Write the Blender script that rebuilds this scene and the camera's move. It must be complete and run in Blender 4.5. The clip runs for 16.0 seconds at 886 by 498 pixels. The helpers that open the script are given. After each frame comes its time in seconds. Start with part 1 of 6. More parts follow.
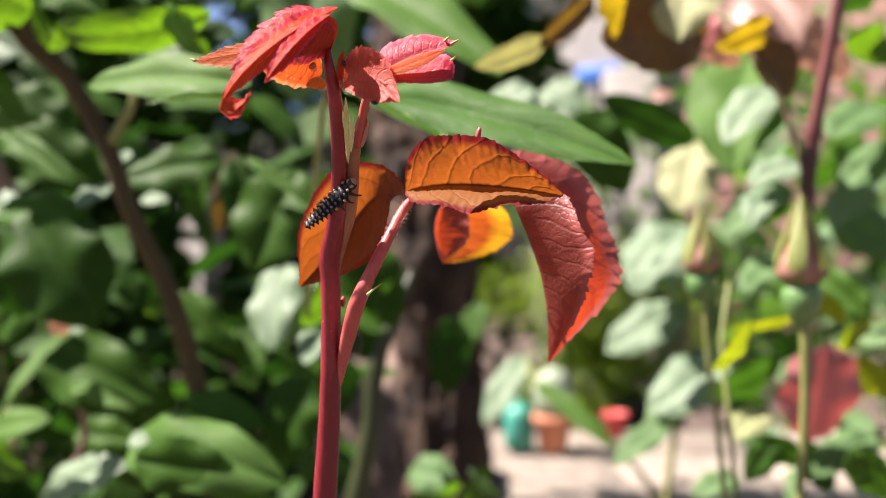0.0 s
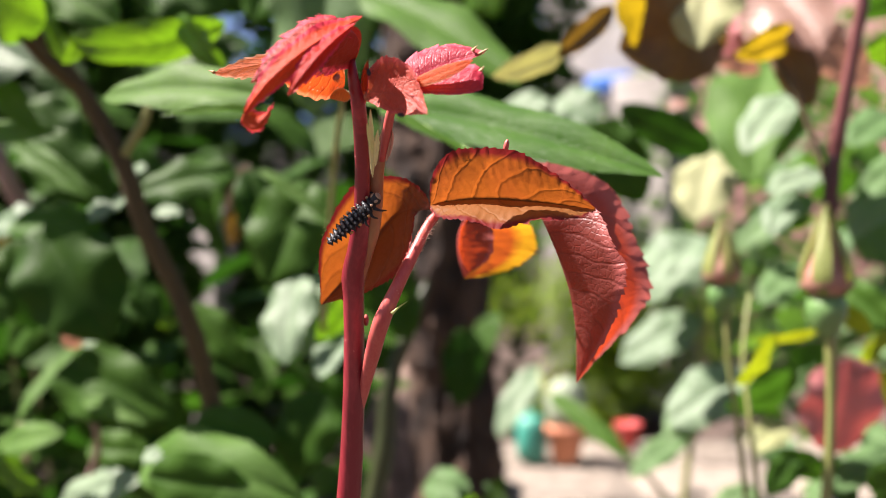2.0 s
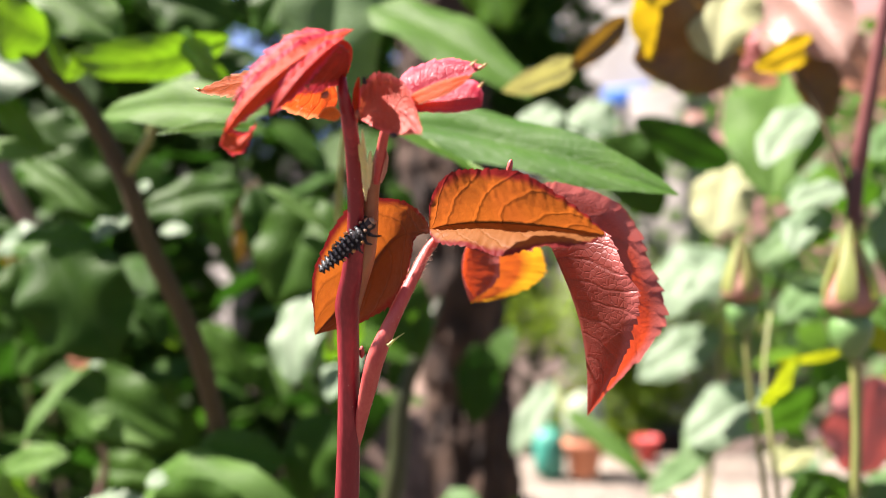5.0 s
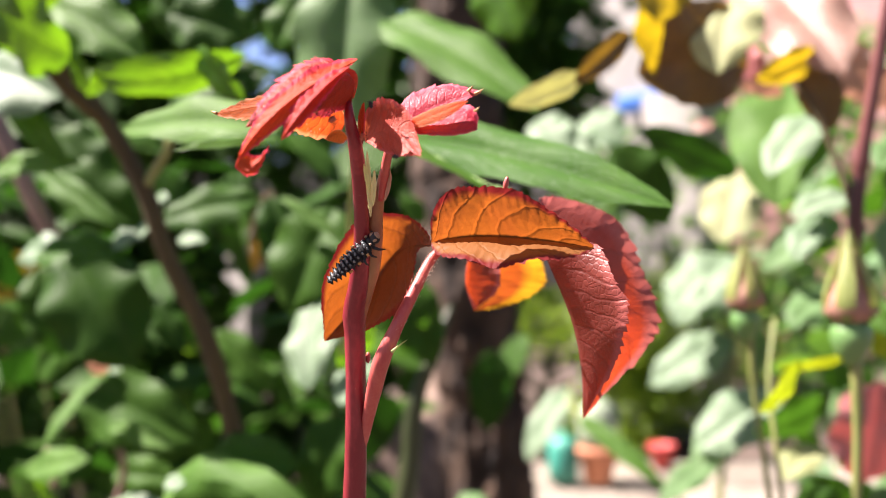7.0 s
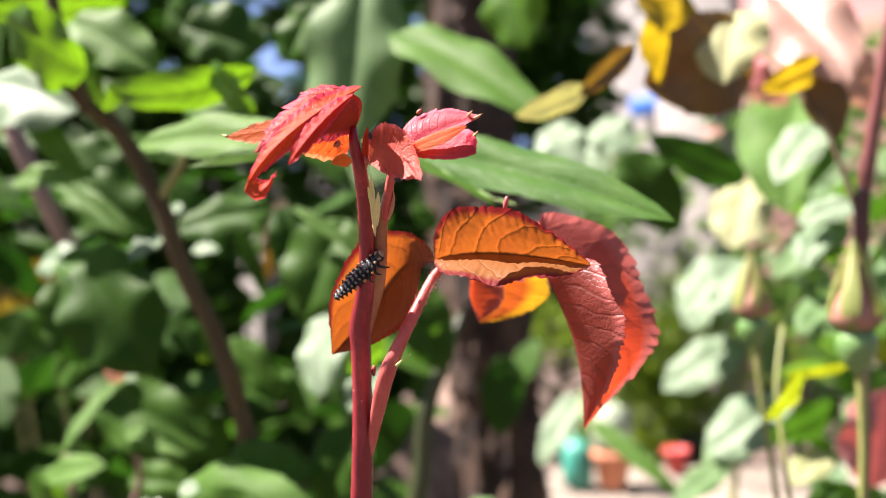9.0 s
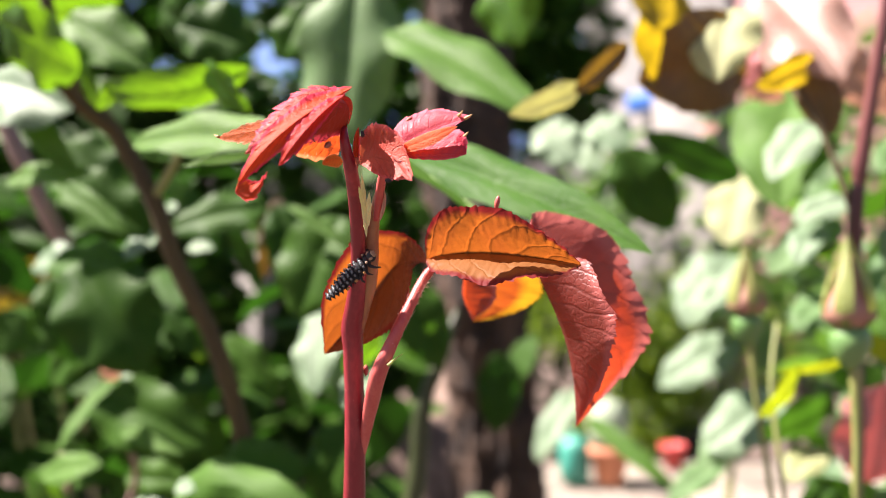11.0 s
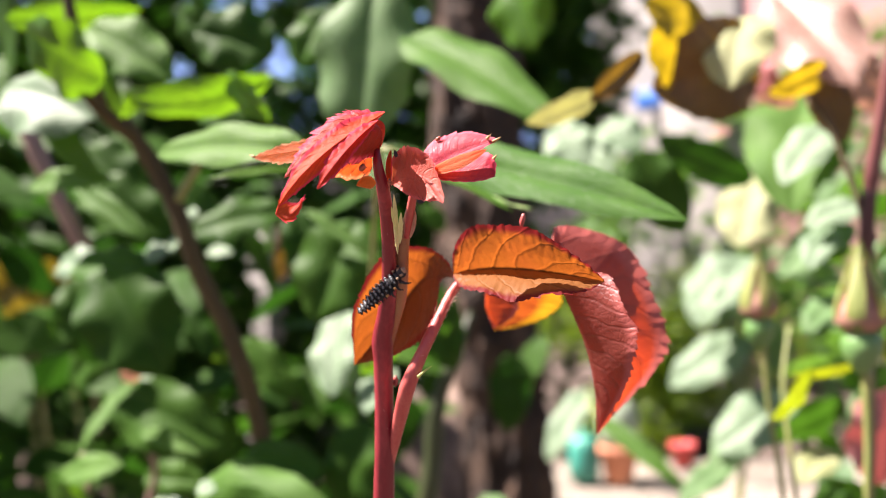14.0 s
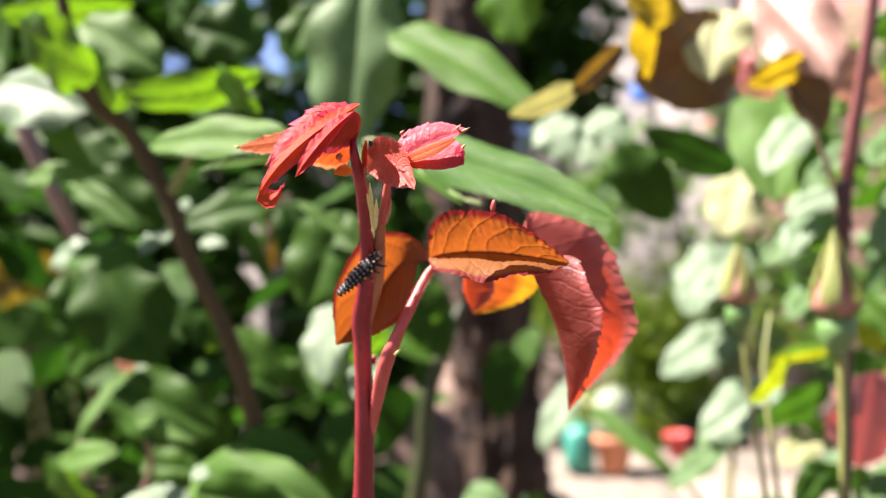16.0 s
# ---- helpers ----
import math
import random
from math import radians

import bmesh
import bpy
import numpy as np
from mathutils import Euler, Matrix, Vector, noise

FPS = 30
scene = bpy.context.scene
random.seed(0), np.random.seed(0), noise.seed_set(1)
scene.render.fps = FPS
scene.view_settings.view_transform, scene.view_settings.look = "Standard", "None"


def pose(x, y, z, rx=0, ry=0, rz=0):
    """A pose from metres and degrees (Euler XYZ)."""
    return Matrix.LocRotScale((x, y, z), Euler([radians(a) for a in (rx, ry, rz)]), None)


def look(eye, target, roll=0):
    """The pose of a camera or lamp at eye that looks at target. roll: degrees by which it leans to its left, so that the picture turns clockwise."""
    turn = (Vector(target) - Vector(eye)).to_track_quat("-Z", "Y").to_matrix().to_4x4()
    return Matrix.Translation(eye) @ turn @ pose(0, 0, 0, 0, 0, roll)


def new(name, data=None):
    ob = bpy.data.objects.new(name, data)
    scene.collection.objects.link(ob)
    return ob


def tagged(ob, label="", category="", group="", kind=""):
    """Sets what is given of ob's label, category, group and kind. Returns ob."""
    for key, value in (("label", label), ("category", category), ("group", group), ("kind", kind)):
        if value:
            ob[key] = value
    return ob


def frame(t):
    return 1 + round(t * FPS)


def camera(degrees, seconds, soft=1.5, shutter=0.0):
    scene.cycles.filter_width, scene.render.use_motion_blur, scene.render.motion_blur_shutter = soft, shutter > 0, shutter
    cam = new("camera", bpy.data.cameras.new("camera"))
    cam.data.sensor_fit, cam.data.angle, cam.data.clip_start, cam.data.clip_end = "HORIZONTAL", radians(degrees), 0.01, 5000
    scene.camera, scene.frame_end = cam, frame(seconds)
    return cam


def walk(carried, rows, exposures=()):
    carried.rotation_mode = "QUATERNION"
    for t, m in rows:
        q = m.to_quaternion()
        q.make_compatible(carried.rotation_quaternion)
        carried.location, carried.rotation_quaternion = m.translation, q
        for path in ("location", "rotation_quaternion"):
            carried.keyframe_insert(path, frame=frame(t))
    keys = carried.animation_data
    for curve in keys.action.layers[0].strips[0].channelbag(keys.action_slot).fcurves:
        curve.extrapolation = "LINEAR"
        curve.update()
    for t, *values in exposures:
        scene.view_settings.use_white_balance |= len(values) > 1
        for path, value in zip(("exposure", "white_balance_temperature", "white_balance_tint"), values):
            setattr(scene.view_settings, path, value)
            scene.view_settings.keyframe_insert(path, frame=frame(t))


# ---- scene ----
cam = camera(51.89, 16.0, soft=0.8)
cam.data.dof.use_dof = True          # a phone's small lens held close: the garden behind goes soft
cam.data.dof.focus_distance = 0.132
cam.data.dof.aperture_fstop = 15.5
# seconds, eye (metres), yaw, pitch, roll (degrees)
PATH = [
    (0, 0.00000, -0.00000, 1.00000, 0.000, 0.001, 0.000),
    (0.5, -0.00029, 0.00212, 0.99901, -0.032, 0.142, -0.034),
    (1, -0.00130, 0.00084, 0.99937, 0.166, 0.306, 0.080),
    (1.5, -0.00214, 0.00181, 1.00140, 0.402, 0.462, 0.204),
    (2, -0.00247, 0.00467, 1.00105, 0.647, 0.597, 0.188),
    (2.5, -0.00168, 0.00807, 1.00335, 1.079, 0.777, 0.298),
    (3, 0.00015, 0.01060, 1.00563, 1.156, 0.895, 0.427),
    (3.5, -0.00057, 0.01358, 1.00429, 1.128, 1.023, 0.384),
    (6, 0.00117, 0.01185, 1.00312, 2.190, 1.603, 0.471),
    (6.5, 0.00195, 0.00891, 1.00451, 2.322, 1.704, 0.538),
    (7, 0.00226, 0.00472, 1.00379, 2.655, 1.817, 0.467),
    (7.5, 0.00480, 0.00518, 1.00504, 2.935, 1.896, 0.536),
    (8, 0.00635, 0.00337, 1.00539, 3.154, 2.000, 0.584),
    (8.5, 0.00656, 0.00101, 1.00699, 3.361, 2.091, 0.650),
    (9, 0.00431, -0.00022, 1.00568, 3.542, 2.064, 0.677),
    (11.5, 0.00532, -0.00071, 1.00621, 3.348, 1.836, 0.831),
    (12, 0.00524, -0.00170, 1.00628, 3.556, 1.978, 0.644),
    (12.5, 0.00885, -0.00108, 1.00706, 3.441, 1.986, 0.637),
    (13, 0.00773, -0.00086, 1.00850, 3.672, 2.008, 0.821),
    (13.5, 0.00463, -0.00436, 1.00971, 3.935, 1.979, 0.673),
    (14, 0.00256, -0.00612, 1.00896, 3.898, 1.700, 0.804),
    (14.5, 0.00381, -0.00554, 1.00814, 3.783, 1.505, 0.826),
    (15, 0.00589, -0.00529, 1.00699, 3.741, 1.391, 0.802),
    (15.5, 0.00424, -0.00957, 1.00692, 3.547, 1.326, 0.788),
    (16, 0.00672, -0.01393, 1.00728, 3.689, 1.253, 1.120),
]
walk(cam, [(t, pose(x, y, z, 90 + pitch, roll, yaw)) for t, x, y, z, yaw, pitch, roll in PATH],
     exposures=[(0.0, 1.94, 6600, 21), (2.0, 1.92, 6600, 21), (2.6, 1.92, 6600, 21), (3.0, 1.84, 6600, 21), (3.4, 2.01, 6600, 21), (3.7, 2.06, 6600, 21), (5.8, 2.25, 6600, 21), (8.0, 2.27, 6600, 21), (12.0, 2.29, 6600, 21), (16.0, 2.27, 6600, 21)])

# ---- light ----
SUN = Vector((-0.55, 0.02, 0.82)).normalized()      # towards the sun: high, beside the shoot
world = bpy.data.worlds.new("sky")
scene.world = world
world.use_nodes = True
wn = world.node_tree.nodes
sky = wn.new("ShaderNodeTexSky")
sky.sky_type, sky.sun_disc = "NISHITA", False
sky.sun_elevation = math.asin(SUN.z)
sky.sun_rotation = math.atan2(SUN.x, SUN.y)
world.node_tree.links.new(sky.outputs[0], wn["Background"].inputs[0])
wn["Background"].inputs[1].default_value = 0.030
sun = new("sun", bpy.data.lights.new("sun", "SUN"))
sun.data.energy, sun.data.angle, sun.data.color = 5.0, radians(0.6), (1.0, 0.935, 0.85)
sun.matrix_world = look(tuple(SUN * 8), (0, 0, 0))


# ---- materials ----
def material(name):
    m = bpy.data.materials.new(name)
    m.use_nodes = True
    nt = m.node_tree
    return m, nt, nt.nodes["Principled BSDF"], nt.nodes["Material Output"]


def node(nt, kind, **inputs):
    n = nt.nodes.new(kind)
    for key, value in inputs.items():
        n.inputs[key.replace("_", " ")].default_value = value
    return n


def math_node(nt, op, a, b=None):
    n = nt.nodes.new("ShaderNodeMath")
    n.operation = op
    for k, v in enumerate((a, b)):
        if v is None:
            continue
        if isinstance(v, (int, float)):
            n.inputs[k].default_value = v
        else:
            nt.links.new(v, n.inputs[k])
    return n.outputs[0]


def ramp(nt, fac, stops):
    n = nt.nodes.new("ShaderNodeValToRGB")
    while len(n.color_ramp.elements) < len(stops):
        n.color_ramp.elements.new(0.5)
    for e, (p, c) in zip(n.color_ramp.elements, stops):
        e.position, e.color = p, (*c, 1)
    nt.links.new(fac, n.inputs[0])
    return n.outputs[0]


def mixed(nt, fac, a, b):
    n = nt.nodes.new("ShaderNodeMix")
    n.data_type = "RGBA"
    for k, v in ((0, fac), (6, a), (7, b)):
        if isinstance(v, (int, float)):
            n.inputs[k].default_value = v
        elif isinstance(v, tuple):
            n.inputs[k].default_value = (*v, 1)
        else:
            nt.links.new(v, n.inputs[k])
    return n.outputs[2]


def leaf_material(name, face, face2, through_c, through2, shine=0.35, thin=0.5, edge=None, veins=9.0, grain=500.0, relief=0.5, spot=None, coat=0.0, gloss=0.5, edge_at=0.88, net_deep=1.0):
    """A leaf: veins drawn by its own UV (u along the midrib, v across), two face tints, light that comes through."""
    m, nt, p, out = material(name)
    L = nt.links.new
    uv = nt.nodes.new("ShaderNodeTexCoord").outputs["UV"]
    sep = nt.nodes.new("ShaderNodeSeparateXYZ")
    L(uv, sep.inputs[0])
    u, v = sep.outputs[0], math_node(nt, "ABSOLUTE", sep.outputs[1])
    obj = nt.nodes.new("ShaderNodeTexCoord").outputs["Object"]
    big = node(nt, "ShaderNodeTexNoise", Scale=grain * 0.22, Detail=3.0)
    fine = node(nt, "ShaderNodeTexNoise", Scale=grain * 2.0, Detail=4.0)
    L(obj, big.inputs["Vector"]), L(obj, fine.inputs["Vector"])
    bent = math_node(nt, "ADD", math_node(nt, "SUBTRACT", math_node(nt, "MULTIPLY", u, veins), math_node(nt, "MULTIPLY", math_node(nt, "POWER", v, 1.4), 2.1)),
                     math_node(nt, "MULTIPLY", big.outputs["Fac"], 1.5))
    saw = math_node(nt, "ABSOLUTE", math_node(nt, "SUBTRACT", math_node(nt, "FRACT", bent), 0.5))      # 0 on a side vein
    side = math_node(nt, "MINIMUM", math_node(nt, "MULTIPLY", saw, 9.0), 1.0)
    mid = math_node(nt, "MINIMUM", math_node(nt, "MULTIPLY", v, 18.0), 1.0)
    vein = math_node(nt, "MULTIPLY", math_node(nt, "MINIMUM", side, 1.0), mid)                # 0 on veins, 1 between
    net = node(nt, "ShaderNodeTexVoronoi", Scale=grain * 2.6)
    net.feature = "DISTANCE_TO_EDGE"
    L(obj, net.inputs["Vector"])
    cell = math_node(nt, "MINIMUM", math_node(nt, "MULTIPLY", net.outputs["Distance"], 7.0), 1.0)
    rnd = nt.nodes.new("ShaderNodeObjectInfo").outputs["Random"]
    # tint mottling; on the garden leaves it also stands for dappled shade
    tone = math_node(nt, "ADD", math_node(nt, "MULTIPLY", big.outputs["Fac"], 0.75), math_node(nt, "MULTIPLY", rnd, 0.35))
    colour = mixed(nt, ramp(nt, tone, [(0.38, (0, 0, 0)), (0.70, (1, 1, 1))]), face, face2)
    light = mixed(nt, ramp(nt, tone, [(0.3, (0, 0, 0)), (0.8, (1, 1, 1))]), through_c, through2)
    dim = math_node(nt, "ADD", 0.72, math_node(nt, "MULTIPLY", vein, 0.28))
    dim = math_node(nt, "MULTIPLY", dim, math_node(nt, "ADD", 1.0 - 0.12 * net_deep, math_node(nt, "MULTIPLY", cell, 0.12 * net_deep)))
    pucker_shade = math_node(nt, "ADD", 0.78, math_node(nt, "MULTIPLY", math_node(nt, "FRACT", math_node(nt, "ADD", bent, 0.5)), 0.28))     # shade of the puckered blade painted in: darker on one side of each vein
    dim = math_node(nt, "MULTIPLY", dim, pucker_shade)
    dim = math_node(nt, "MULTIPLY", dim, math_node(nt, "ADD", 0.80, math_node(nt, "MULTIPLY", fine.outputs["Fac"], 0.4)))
    grey = nt.nodes.new("ShaderNodeCombineXYZ")
    for k in range(3):
        L(dim, grey.inputs[k])
    lit = nt.nodes.new("ShaderNodeMix")
    lit.data_type, lit.blend_type = "RGBA", "MULTIPLY"
    lit.inputs[0].default_value = 1.0
    L(light, lit.inputs[6]), L(grey.outputs[0], lit.inputs[7])
    light = lit.outputs[2]
    if edge:
        rim = ramp(nt, math_node(nt, "ADD", v, math_node(nt, "MULTIPLY", big.outputs["Fac"], 0.12)), [(edge_at, (0, 0, 0)), (edge_at + 0.16, (1, 1, 1))])
        colour, light = mixed(nt, rim, colour, edge), mixed(nt, rim, light, edge)
    if spot:
        tipward = ramp(nt, math_node(nt, "ADD", u, math_node(nt, "MULTIPLY", big.outputs["Fac"], 0.3)), [(1.0, (0, 0, 0)), (1.13, (1, 1, 1))])
        light = mixed(nt, tipward, light, spot)
        colour = mixed(nt, tipward, colour, (spot[0] * 0.6, spot[1] * 0.6, spot[2]))
    L(colour, p.inputs["Base Color"])
    p.inputs["Roughness"].default_value = shine
    p.inputs["Coat Weight"].default_value = coat
    p.inputs["Specular IOR Level"].default_value = gloss
    p.inputs["Coat Roughness"].default_value = 0.25
    rough = math_node(nt, "ADD", shine - 0.08, math_node(nt, "MULTIPLY", fine.outputs["Fac"], 0.16))
    L(rough, p.inputs["Roughness"])
    bump = node(nt, "ShaderNodeBump", Strength=relief, Distance=0.0006)
    height = math_node(nt, "ADD", math_node(nt, "MULTIPLY", vein, 0.45), math_node(nt, "ADD", math_node(nt, "MULTIPLY", cell, 0.2 * net_deep), math_node(nt, "MULTIPLY", fine.outputs["Fac"], 0.35)))
    L(height, bump.inputs["Height"])
    L(bump.outputs[0], p.inputs["Normal"])
    tr = nt.nodes.new("ShaderNodeBsdfTranslucent")
    L(light, tr.inputs["Color"]), L(bump.outputs[0], tr.inputs["Normal"])
    mix = nt.nodes.new("ShaderNodeMixShader")
    mix.inputs[0].default_value = thin
    L(p.outputs[0], mix.inputs[1]), L(tr.outputs[0], mix.inputs[2]), L(mix.outputs[0], out.inputs[0])
    return m


def plain_material(name, a, b, rough=0.6, scale=40.0, relief=0.3, depth=0.002, metal=0.0, stretch=(1, 1, 1), detail=5.0, soft_light=0.0):
    """Two tints mixed by noise at two sizes, with relief."""
    m, nt, p, out = material(name)
    L = nt.links.new
    obj = nt.nodes.new("ShaderNodeTexCoord").outputs["Object"]
    mp = nt.nodes.new("ShaderNodeMapping")
    mp.inputs["Scale"].default_value = stretch
    L(obj, mp.inputs[0])
    n1 = node(nt, "ShaderNodeTexNoise", Scale=scale, Detail=detail)
    n2 = node(nt, "ShaderNodeTexNoise", Scale=scale * 9, Detail=3.0)
    L(mp.outputs[0], n1.inputs["Vector"]), L(mp.outputs[0], n2.inputs["Vector"])
    mixf = math_node(nt, "ADD", math_node(nt, "MULTIPLY", n1.outputs["Fac"], 0.75), math_node(nt, "MULTIPLY", n2.outputs["Fac"], 0.25))
    rnd = nt.nodes.new("ShaderNodeObjectInfo").outputs["Random"]
    tone = math_node(nt, "ADD", mixf, math_node(nt, "MULTIPLY", math_node(nt, "SUBTRACT", rnd, 0.5), 0.16))
    L(mixed(nt, ramp(nt, tone, [(0.36, (0, 0, 0)), (0.64, (1, 1, 1))]), a, b), p.inputs["Base Color"])
    p.inputs["Roughness"].default_value, p.inputs["Metallic"].default_value = rough, metal
    if soft_light:
        p.inputs["Subsurface Weight"].default_value = soft_light
        p.inputs["Subsurface Radius"].default_value = (0.002, 0.0008, 0.0004)
        p.inputs["Subsurface Scale"].default_value = 0.5
    bump = node(nt, "ShaderNodeBump", Strength=relief, Distance=depth)
    L(mixf, bump.inputs["Height"])
    L(bump.outputs[0], p.inputs["Normal"])
    return m


